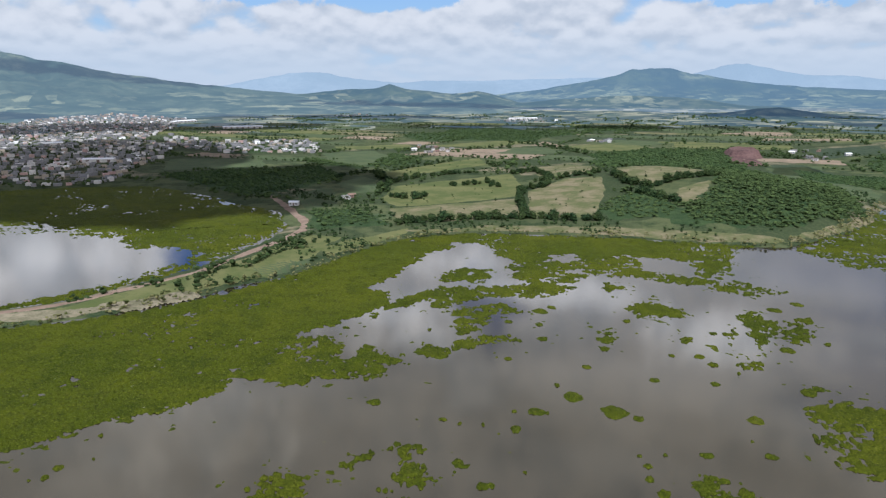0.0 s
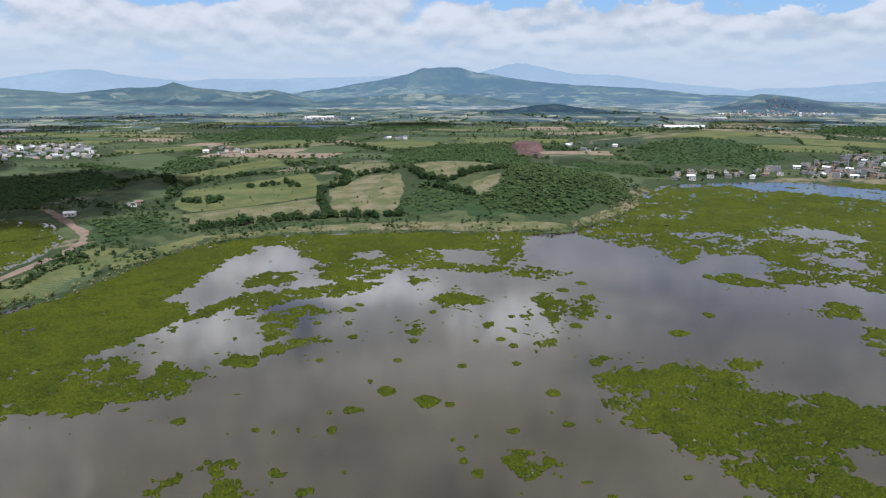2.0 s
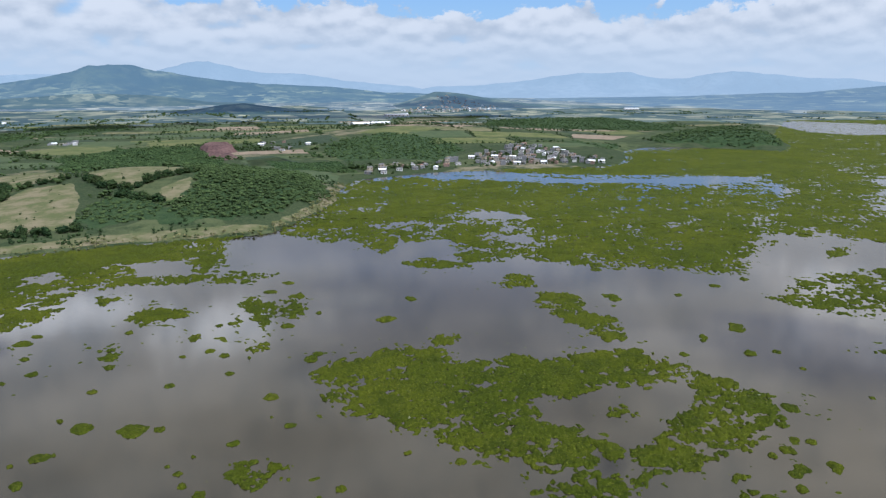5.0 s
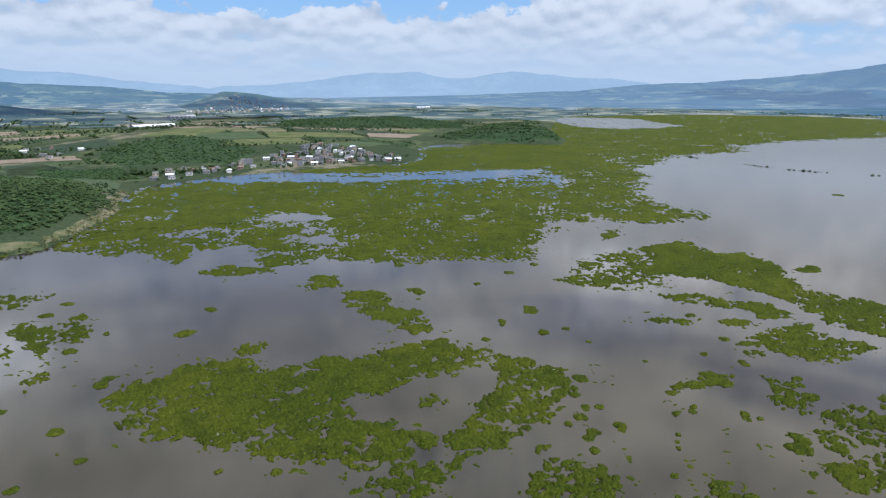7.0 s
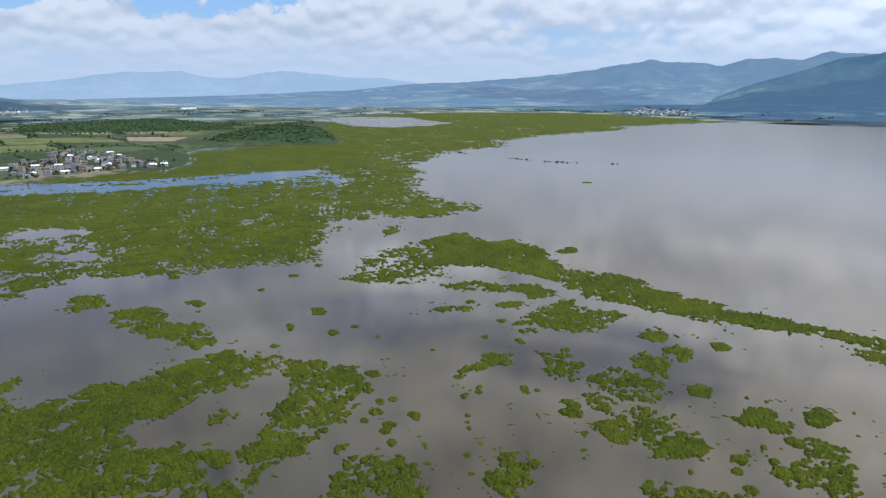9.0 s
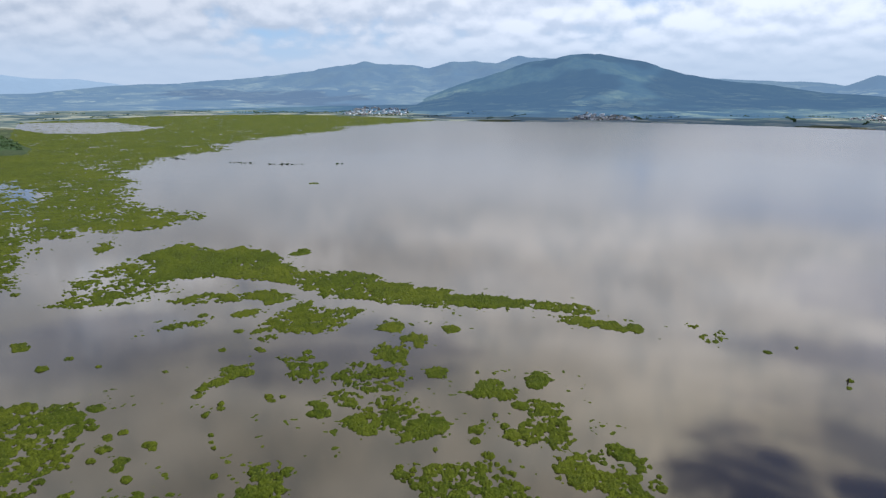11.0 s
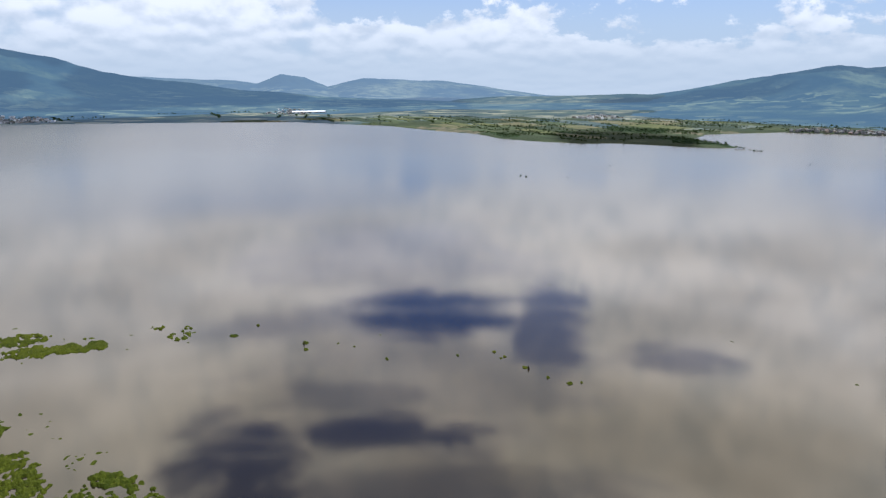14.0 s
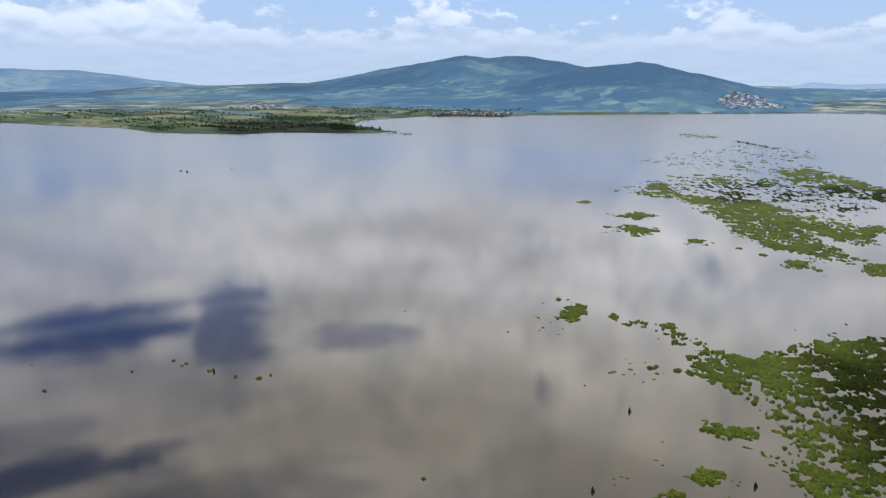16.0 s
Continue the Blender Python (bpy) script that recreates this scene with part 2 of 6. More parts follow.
GROUND = material("farmland", ground_colour, bump=(0.15, 0.8, 1.0))
WATER = water_material("lake_water")
def mat_colour(n, place):
    tone = n.mix(n.ramp(n.noise(place, 0.02, 4.0, 0.55), 0.35, 0.65), (0.039, 0.053, 0.003), (0.057, 0.068, 0.004))
    tone = n.mix(n.ramp(n.noise(place, 0.09, 4.0, 0.6), 0.45, 0.65, 0.0, 0.6), tone, (0.022, 0.034, 0.003))
    tone = n.mix(n.ramp(n.noise(place, 0.55, 4.0, 0.65), 0.50, 0.64, 0.0, 0.55), tone, (0.013, 0.022, 0.003))
    tone = n.mix(n.ramp(n.noise(place, 0.40, 4.0, 0.6), 0.58, 0.70, 0.0, 0.6), tone, (0.075, 0.080, 0.010))
    tone = n.mix(n.ramp(n.noise(place, 1.5, 4.0, 0.7), 0.52, 0.68, 0.0, 0.7), tone, (0.116, 0.127, 0.016))
    return n.mix(n.ramp(n.noise(place, 0.30, 3.0, 0.5), 0.735, 0.765, 0.0, 0.8), tone, (0.26, 0.27, 0.18))


HYACINTH = material("hyacinth", mat_colour, 0.9, 0.06, (1.8, 1.0, 0.9))
# plain materials with painted haze: the outer one emits a stronger blue
PLAIN = (distant("middle_haze_plain", ((0.018, 0.030, 0.024), (0.050, 0.066, 0.040), (0.22, 0.21, 0.13)), (0.040, 0.060, 0.086), tilled=1.0, bare=0.6, scrub=0.5),
         distant("haze_glow_plain", ((0.020, 0.032, 0.032), (0.050, 0.064, 0.052), (0.24, 0.23, 0.17)), (0.092, 0.130, 0.176), tilled=1.0, bare=0.7, scrub=0.5))
# painted haze per range: bluish base colours, stronger blue emission farther off
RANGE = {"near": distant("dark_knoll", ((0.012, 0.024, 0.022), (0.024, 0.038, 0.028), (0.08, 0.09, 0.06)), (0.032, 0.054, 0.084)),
         "pale": distant("haze_glow_range", ((0.03, 0.05, 0.07), (0.05, 0.07, 0.09), (0.06, 0.08, 0.10)), (0.240, 0.300, 0.360), 0.002),
         "blue": distant("blue_haze_slopes", ((0.014, 0.028, 0.036), (0.030, 0.044, 0.040), (0.12, 0.135, 0.09)), (0.120, 0.174, 0.244)),
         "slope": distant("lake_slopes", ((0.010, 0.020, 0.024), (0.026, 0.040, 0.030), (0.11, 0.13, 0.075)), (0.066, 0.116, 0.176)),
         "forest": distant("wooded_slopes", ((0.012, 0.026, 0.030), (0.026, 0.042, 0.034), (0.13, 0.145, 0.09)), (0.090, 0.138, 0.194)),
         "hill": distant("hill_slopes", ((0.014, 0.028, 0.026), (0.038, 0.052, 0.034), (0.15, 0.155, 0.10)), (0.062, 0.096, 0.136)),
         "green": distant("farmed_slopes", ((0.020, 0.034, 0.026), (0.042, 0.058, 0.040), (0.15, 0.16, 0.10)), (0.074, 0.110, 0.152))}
NORTH_SHORE = [  # the shore from the causeway past the village to the eastern marsh
    (-278, 190), (-260, 215), (-240, 235), (-225, 246), (-207, 262), (-192, 283), (-185, 291), (-172, 317),
    (-154, 340), (-144, 371), (-135, 397), (-124, 431), (-106, 453), (-74, 468), (-36, 472), (2, 473), (38, 473),
    (72, 467), (119, 466), (139, 486), (173, 523), (205, 575), (228, 627), (263, 681), (312, 692), (371, 700),
    (436, 687), (499, 670), (566, 656), (606, 664), (662, 714), (727, 788), (794, 816), (840, 799), (865, 771),
    (898, 717),
]
EAST_SHORE = [  # round the marsh and along the far bank
    (929, 676), (1020, 726), (1091, 801), (1183, 883), (1668, 1217), (2041, 1050), (2154, 1064), (2194, 715),
    (2143, 487), (2022, 329), (1886, 186), (1851, 7), (1875, -210), (1821, -411), (1710, -639), (1610, -797),
]
SOUTH_SHORE = [  # the low headland and the bay behind it
    (1355, -897), (1138, -888), (1048, -899), (925, -856), (866, -865), (784, -891), (738, -947), (648, -977),
    (598, -1000), (582, -1031), (654, -1075), (723, -1128), (767, -1240), (706, -1426), (562, -1471), (444, -1590),
    (274, -1692), (99, -1795), (-80, -1901), (-216, -1917),
]
INLET = [  # the smaller water behind the causeway
    (-333, 232), (-280, 246), (-261, 257), (-249, 264), (-236, 281), (-232, 297), (-220, 321), (-211, 370),
    (-206, 414), (-210, 454), (-220, 477), (-248, 520), (-280, 535), (-333, 572), (-376, 598), (-434, 620),
    (-488, 600), (-552, 563), (-687, 513),
]
MATS = []  # floating hyacinth: how closed the cover is, how soft its rim, its outline
MATS.append((0.87, 8, [
    (127, 464), (202, 576), (254, 675), (290, 670), (336, 669), (346, 642), (403, 627), (410, 597), (415, 548),
    (432, 500), (462, 471), (517, 448), (552, 441), (564, 402), (604, 431), (656, 500), (574, 566), (514, 595),
    (469, 639), (430, 692), (388, 705), (475, 692), (595, 640), (740, 793), (895, 753), (1005, 708), (1214, 899),
    (1734, 1245), (2041, 1050), (2422, 589), (1491, 357), (1275, 446), (1121, 477), (1036, 431), (918, 467),
    (731, 428), (671, 371), (612, 355), (552, 310), (527, 265), (502, 229), (460, 252), (451, 279), (452, 321),
    (468, 380), (408, 330), (389, 299), (338, 269), (311, 249), (295, 268), (266, 285), (263, 311), (251, 333),
    (254, 373), (298, 408), (299, 453), (272, 473), (246, 444), (216, 460), (190, 447), (164, 428), (146, 425),
]))
MATS.append((0.98, 5, [
    (742, 799), (905, 698), (944, 624), (733, 481), (667, 510), (586, 553), (514, 593), (452, 655), (433, 683),
    (563, 652), (617, 666),
]))
MATS.append((0.9, 8, [
    (1515, 1151), (1632, 1093), (2154, 1064), (2194, 715), (2143, 487), (2022, 329), (1914, 189), (1667, 352),
    (1455, 476), (1278, 526), (1124, 478), (1031, 514), (909, 502), (644, 498),
]))
MATS.append((0.45, 8, [
    (328, 677), (435, 633), (545, 573), (656, 500), (580, 413), (549, 438), (462, 471), (415, 548), (403, 627),
    (338, 650),
]))
MATS.append((0.45, 6, [
    (492, 399), (587, 353), (463, 277), (403, 305), (398, 282), (344, 269),
]))
MATS.append((0.75, 4, [
    (404, 258), (417, 255), (408, 244), (390, 243),
]))
MATS.append((0.80, 5, [
    (114, -604), (86, -650), (59, -599), (11, -610), (-14, -563), (-41, -543), (-65, -530), (-58, -476), (-43, -469),
    (-23, -500), (-31, -458), (-46, -433), (-32, -421), (2, -443), (24, -496), (53, -564), (77, -585),
]))
MATS.append((0.74, 6, [
    (1, -804), (-36, -831), (-62, -757), (-88, -708), (-140, -701), (-126, -623), (-77, -629), (-48, -658),
    (-14, -697),
]))
MATS.append((0.3, 6, [
    (123, -610), (85, -720), (36, -752), (-14, -727), (-47, -643), (-74, -603), (-42, -554), (-6, -596), (54, -619),
]))
MATS.append((0.9, 3, [
    (94, -497), (88, -515), (76, -505), (81, -484),
]))
MATS.append((0.6, 4, [
    (92, -457), (82, -469), (64, -459), (72, -437),
]))
MATS.append((0.55, 4, [
    (48, -432), (40, -443), (33, -436), (40, -427),
]))
MATS.append((0.6, 4, [
    (-5, -401), (-16, -411), (-23, -400), (-10, -396),
]))
MATS.append((0.6, 4, [
    (-48, -419), (-67, -434), (-63, -397), (-49, -398),
]))
MATS.append((0.12, 8, [
    (158, -808), (112, -923), (55, -1064), (-42, -1030), (-36, -821), (35, -743),
]))
MATS.append((0.2, 8, [
    (143, -1166), (99, -1231), (75, -1136), (130, -1130),
]))
MATS.append((0.97, 6, [
    (-728, 529), (-573, 586), (-448, 642), (-389, 618), (-351, 575), (-278, 530), (-253, 530), (-216, 465),
    (-210, 413), (-215, 365), (-224, 327), (-233, 320), (-223, 360), (-236, 387), (-246, 385), (-282, 381),
    (-309, 409), (-342, 421), (-393, 427), (-420, 425), (-548, 393),
]))
MATS.append((0.85, 4, [
    (-234, 323), (-237, 303), (-248, 278), (-259, 268), (-261, 257), (-248, 263), (-230, 294), (-217, 322),
]))
MATS.append((0.35, 6, [
    (-500, 408), (-420, 425), (-342, 421), (-309, 409), (-299, 399), (-352, 400), (-393, 397), (-460, 373),
]))
MATS.append((0.985, 2.5, [
    (-158, 147), (-153, 156), (-151, 162), (-146, 163), (-144, 170), (-140, 174), (-135, 173), (-131, 179),
    (-125, 188), (-118, 194), (-118, 200), (-122, 207), (-114, 210), (-104, 207), (-95, 210), (-92, 216), (-83, 216),
    (-87, 227), (-100, 228), (-115, 236), (-122, 244), (-110, 262), (-102, 280), (-90, 301), (-95, 318), (-108, 328),
    (-101, 349), (-101, 374), (-93, 411), (-84, 437), (-126, 438), (-147, 388), (-158, 334), (-174, 303),
    (-188, 277), (-212, 252), (-250, 229), (-224, 172),
]))
MATS.append((0.93, 2, [
    (-83, 216), (-78, 219), (-72, 218), (-67, 221), (-69, 230), (-66, 235), (-74, 242), (-83, 247), (-85, 237),
    (-88, 228),
]))
MATS.append((0.72, 3, [
    (-122, 244), (-115, 236), (-100, 228), (-88, 228), (-93, 236), (-92, 247), (-103, 254), (-113, 256),
]))
MATS.append((0.97, 3, [
    (-87, 436), (-66, 441), (-53, 409), (-41, 392), (-27, 400), (-14, 408), (-1, 406), (18, 424), (31, 421),
    (56, 415), (79, 423), (88, 457), (119, 471), (56, 470), (-17, 472), (-93, 464), (-126, 438),
]))
MATS.append((0.8, 3, [
    (-45, 388), (-27, 400), (-1, 406), (18, 420), (31, 413), (32, 390), (46, 381), (71, 375), (56, 365), (23, 376),
    (-1, 375), (-9, 358), (-24, 357), (-36, 352),
]))
MATS.append((0.72, 3, [
    (56, 415), (79, 426), (75, 399), (69, 380), (58, 383),
]))
MATS.append((0.9, 3, [
    (-92, 284), (-90, 301), (-86, 317), (-73, 337), (-51, 340), (-24, 357), (-8, 349), (-11, 337), (-27, 329),
    (-49, 326), (-61, 305), (-68, 304), (-74, 315), (-86, 297),
]))
MATS.append((0.85, 3, [
    (-81, 363), (-75, 375), (-54, 373), (-50, 358), (-55, 350), (-75, 346),
]))
MATS.append((0.8, 2, [
    (-74, 379), (-75, 400), (-69, 405), (-66, 381),
]))
MATS.append((0.7, 3, [
    (-62, 297), (-36, 314), (-27, 304), (-45, 289),
]))
MATS.append((0.75, 2, [
    (19, 318), (26, 330), (36, 325), (43, 323), (39, 312), (22, 307),
]))
MATS.append((0.9, 2, [
    (5, 352), (9, 360), (16, 354), (11, 344),
]))
MATS.append((0.6, 3, [
    (55, 369), (71, 378), (88, 366), (97, 360), (77, 352), (58, 359),
]))
MATS.append((0.85, 2.5, [
    (64, 295), (67, 318), (73, 325), (76, 315), (83, 314), (75, 291), (67, 285),
]))
MATS.append((0.6, 2.5, [
    (81, 316), (97, 321), (87, 287), (76, 283),
]))
MATS.append((0.8, 2, [
    (57, 299), (63, 304), (62, 293), (56, 288),
]))
MATS.append((0.75, 2, [
    (52, 253), (60, 264), (65, 262), (60, 253), (53, 248),
]))
MATS.append((0.85, 2, [
    (6, 276), (9, 283), (12, 277), (9, 271),
]))
MATS.append((0.8, 2, [
    (36, 280), (40, 287), (43, 283), (38, 276),
]))
MATS.append((0.82, 2, [
    (-54, 270), (-56, 285), (-50, 293), (-42, 284), (-43, 274), (-49, 267),
]))
MATS.append((0.8, 2, [
    (-52, 260), (-44, 268), (-31, 272), (-26, 266), (-38, 260), (-44, 253), (-49, 253),
]))
MATS.append((0.82, 2, [
    (-63, 247), (-62, 254), (-53, 252), (-52, 245), (-58, 243),
]))
MATS.append((0.78, 2, [
    (-62, 162), (-64, 169), (-60, 171), (-56, 170), (-56, 165), (-59, 160),
]))
MATS.append((0.8, 2, [
    (-55, 172), (-52, 177), (-45, 177), (-42, 172), (-47, 169),
]))
MATS.append((0.8, 2, [
    (-47, 161), (-47, 167), (-42, 166), (-35, 162), (-33, 156), (-39, 154), (-44, 156),
]))
MATS.append((0.85, 2, [
    (-51, 149), (-51, 152), (-45, 154), (-40, 151), (-43, 146),
]))
MATS.append((0.85, 2, [
    (-36, 166), (-34, 170), (-29, 169), (-30, 164), (-33, 163),
]))
MATS.append((0.55, 2.5, [
    (-82, 143), (-83, 149), (-78, 154), (-69, 153), (-64, 145), (-72, 140),
]))
MATS.append((0.55, 3, [
    (28, 168), (32, 176), (44, 175), (45, 166), (41, 160), (33, 162),
]))
MATS.append((0.9, 3, [
    (70, 225), (80, 232), (91, 230), (101, 234), (114, 229), (121, 225), (117, 211), (124, 207), (135, 208),
    (145, 208), (147, 197), (164, 195), (181, 190), (184, 181), (188, 167), (176, 159), (164, 162), (155, 167),
    (140, 167), (126, 172), (118, 159), (126, 151), (124, 142), (120, 130), (112, 124), (106, 127), (100, 136),
    (101, 142), (95, 149), (86, 160), (79, 173), (80, 181), (70, 189), (66, 204),
]))
MATS.append((0.8, 3, [
    (186, 168), (196, 151), (190, 145), (195, 139), (185, 123), (171, 122), (160, 117), (147, 115), (133, 118),
    (126, 124), (120, 130), (125, 141), (134, 132), (145, 132), (151, 141), (171, 143), (176, 151),
]))
MATS.append((0.66, 3, [
    (98, 138), (112, 124), (123, 123), (129, 120), (116, 116), (106, 114), (99, 121), (94, 130),
]))
MATS.append((0.8, 2, [
    (141, 156), (148, 155), (151, 147), (146, 146), (140, 151),
]))
MATS.append((0.72, 3, [
    (120, 235), (128, 237), (134, 234), (128, 227), (120, 226),
]))
MATS.append((0.75, 2.5, [
    (193, 295), (205, 302), (213, 293), (207, 282), (197, 283),
]))
MATS.append((0.86, 2.5, [
    (196, 267), (206, 266), (210, 252), (200, 234), (204, 221), (192, 200), (182, 200), (183, 213), (185, 233),
    (186, 248),
]))
MATS.append((0.66, 3, [
    (177, 188), (187, 188), (190, 166), (185, 159), (172, 170),
]))
MATS.append((0.78, 3, [
    (135, 101), (142, 101), (148, 90), (142, 80), (133, 76), (119, 98), (127, 99),
]))
MATS.append((0.72, 3, [
    (153, 65), (161, 65), (162, 59), (158, 55), (147, 55), (145, 60),
]))
MATS.append((0.9, 2, [
    (148, 112), (151, 110), (148, 107), (144, 108),
]))
MATS.append((0.78, 4, [
    (137, 478), (140, 448), (161, 416), (164, 377), (185, 399), (213, 391), (209, 363), (220, 336), (230, 324),
    (252, 293), (298, 274), (314, 250), (341, 280), (402, 301), (581, 443), (515, 484), (480, 597), (382, 656),
    (296, 643), (217, 577),
]))
MATS.append((0.7, 3, [
    (164, 348), (180, 351), (192, 335), (193, 327), (169, 336),
]))
MATS.append((0.85, 3, [
    (196, 353), (213, 362), (230, 341), (215, 329), (198, 336),
]))
MATS.append((0.9, 2.5, [
    (190, 291), (202, 295), (208, 284), (198, 278), (189, 281),
]))
MATS.append((0.975, 2.5, [
    (384, 213), (420, 209), (403, 179), (415, 165), (397, 137), (370, 121), (357, 103), (363, 84), (357, 72),
    (337, 61), (337, 45), (326, 27), (324, 16), (315, -8), (306, -8), (307, 8), (309, 17), (306, 31), (311, 47),
    (311, 61), (313, 74), (315, 85), (328, 100), (338, 109), (342, 126), (347, 153), (342, 170), (327, 185),
    (356, 191),
]))
MATS.append((0.95, 2.5, [
    (373, 132), (364, 114), (364, 96), (366, 78), (346, 68), (339, 45), (337, 33), (326, 26), (328, 11), (320, -11),
    (317, -24), (308, -42), (303, -31), (307, -11), (311, 10), (310, 31), (319, 53), (319, 74), (331, 98),
    (346, 111),
]))
MATS.append((0.7, 2, [
    (301, -19), (297, -35), (289, -55), (282, -53), (285, -34), (293, -22),
]))
MATS.append((0.7, 2, [
    (293, -77), (296, -82), (289, -81), (286, -76),
]))
MATS.append((0.7, 2, [
    (279, -78), (286, -90), (277, -91), (272, -81),
]))
MATS.append((0.85, 2.5, [
    (292, 205), (306, 187), (299, 178), (286, 195),
]))
MATS.append((0.85, 2.5, [
    (305, 157), (315, 145), (320, 129), (324, 113), (318, 101), (308, 107), (308, 124), (297, 148),
]))
MATS.append((0.8, 2.5, [
    (263, 104), (289, 102), (308, 94), (299, 86), (301, 71), (298, 65), (285, 69), (267, 80), (270, 96),
]))
MATS.append((0.8, 2, [
    (286, 123), (296, 119), (292, 109), (281, 115),
]))
MATS.append((0.8, 2, [
    (256, 100), (263, 98), (262, 91), (254, 94),
]))
MATS.append((0.75, 2, [
    (263, 143), (272, 140), (282, 128), (273, 127), (265, 135),
]))
MATS.append((0.45, 4, [
    (378, 218), (342, 170), (309, 158), (288, 210), (325, 221),
]))
MATS.append((0.82, 2, [
    (283, 56), (288, 49), (280, 41), (273, 44), (272, 51),
]))
MATS.append((0.82, 2, [
    (264, 41), (271, 37), (266, 32), (256, 35),
]))
MATS.append((0.95, 1.5, [
    (234, 29), (237, 25), (235, 20), (228, 21), (227, 26),
]))
MATS.append((0.95, 1.5, [
    (279, 28), (282, 24), (278, 18), (275, 23),
]))
MATS.append((0.97, 1.5, [
    (229, -8), (233, -12), (229, -15), (222, -12), (223, -9),
]))
MATS.append((0.75, 2, [
    (215, 11), (224, 9), (227, 3), (219, -3), (212, -3), (212, 5),
]))
MATS.append((0.85, 2.5, [
    (220, 58), (236, 61), (239, 53), (233, 37), (219, 33), (214, 39), (215, 50),
]))
MATS.append((0.78, 2.5, [
    (220, 74), (232, 77), (238, 72), (228, 64), (219, 63), (218, 70),
]))
MATS.append((0.78, 2.5, [
    (240, 84), (244, 76), (239, 69), (234, 77),
]))
MATS.append((0.82, 2.5, [
    (190, 48), (201, 46), (210, 40), (210, 29), (201, 27), (197, 18), (186, 17), (183, 26), (186, 36), (181, 41),
]))
MATS.append((0.86, 2.5, [
    (186, 2), (198, -5), (212, -8), (215, -16), (200, -19), (184, -21), (180, -15), (186, -7),
]))
MATS.append((0.85, 2.5, [
    (178, -13), (179, -22), (184, -32), (178, -38), (169, -39), (163, -40), (157, -35), (158, -28), (163, -25),
    (165, -15),
]))
MATS.append((0.86, 2.5, [
    (166, 30), (171, 21), (173, 2), (166, -3), (156, -8), (153, 15), (157, 22),
]))
MATS.append((0.7, 2.5, [
    (197, 62), (204, 60), (203, 54), (196, 54), (193, 59),
]))
MATS.append((0.75, 3, [
    (156, 65), (165, 66), (165, 59), (156, 54),
]))
MATS.append((0.7, 2.5, [
    (191, 10), (197, 7), (197, 3), (190, 4), (189, 8),
]))
MATS.append((0.7, 2.5, [
    (219, 101), (231, 98), (233, 91), (225, 89), (218, 95),
]))
MATS.append((0.7, 2.5, [
    (207, 102), (214, 102), (212, 97), (206, 97),
]))
MATS.append((0.55, 3, [
    (268, 103), (289, 101), (296, 74), (278, 68), (265, 80),
]))
MATS.append((0.5, 3, [
    (216, 59), (213, 44), (201, 45), (198, 57),
]))
MATS.append((0.6, 3, [
    (244, 50), (261, 49), (255, 35), (239, 37),
]))
MATS.append((0.63, 3, [
    (20, -247), (22, -261), (10, -263), (1, -261), (-12, -274), (-22, -288), (-45, -300), (-52, -281), (-39, -170),
    (-16, -160), (-13, -184), (-8, -186), (-12, -195), (-5, -205), (-1, -218), (6, -228), (15, -235),
]))
MATS.append((0.72, 3, [
    (-12, -262), (-44, -294), (-50, -270), (-39, -185), (-26, -201), (-17, -222),
]))
MATS.append((0.72, 2, [
    (38, -266), (39, -276), (31, -284), (25, -274), (17, -270), (18, -262), (28, -262),
]))
MATS.append((0.72, 2, [
    (49, -270), (48, -282), (37, -281), (38, -272),
]))
MATS.append((0.72, 2, [
    (57, -285), (55, -291), (52, -284), (54, -278),
]))
MATS.append((0.75, 2, [
    (75, -272), (75, -287), (70, -292), (63, -283), (67, -269),
]))
MATS.append((0.75, 2, [
    (11, -197), (10, -201), (-5, -206), (-3, -199), (5, -195),
]))
MATS.append((0.8, 2, [
    (11, -171), (9, -176), (5, -174), (3, -171), (7, -167),
]))
MATS.append((0.75, 2, [
    (17, -158), (15, -163), (12, -162), (14, -157),
]))
MATS.append((0.9, 1.5, [
    (32, -236), (30, -239), (28, -238), (30, -234),
]))
GAPS = []  # channels of open water within the mats: softness, how open, outline
GAPS.append((5, 0.9, [
    (346, 665), (430, 624), (499, 576), (576, 543), (652, 498), (618, 472), (529, 497), (487, 539), (411, 596),
]))
GAPS.append((9, 0.9, [
    (1470, 1126), (1676, 1165), (1737, 1023), (1555, 784), (1427, 744), (1332, 810), (1333, 941),
]))
GAPS.append((4, 0.9, [
    (257, 463), (287, 465), (312, 434), (302, 413), (284, 430), (262, 440),
]))
GAPS.append((3, 0.85, [
    (-100, 336), (-97, 362), (-92, 396), (-86, 426), (-66, 431), (-56, 407), (-47, 385), (-53, 376), (-76, 379),
    (-80, 356), (-80, 340),
]))
GAPS.append((2, 0.85, [
    (-53, 369), (-47, 373), (-35, 352), (-42, 344), (-50, 351),
]))
GAPS.append((3, 0.85, [
    (30, 413), (39, 420), (57, 410), (49, 391), (33, 392),
]))
GAPS.append((2, 0.85, [
    (-18, 412), (-10, 421), (-6, 407), (-14, 400),
]))
GAPS.append((2, 0.85, [
    (-18, 384), (-4, 389), (-1, 378), (-13, 370),
]))
GAPS.append((3, 0.6, [
    (247, 460), (277, 474), (302, 465), (304, 430), (287, 398), (274, 415), (254, 435),
]))
GAPS.append((3, 0.6, [
    (239, 387), (269, 400), (283, 395), (257, 368), (233, 364),
]))
GAPS.append((3, 0.6, [
    (192, 449), (218, 452), (232, 430), (214, 417), (192, 425),
]))
GAPS.append((3, 0.6, [
    (151, 458), (172, 457), (166, 431), (152, 436),
]))
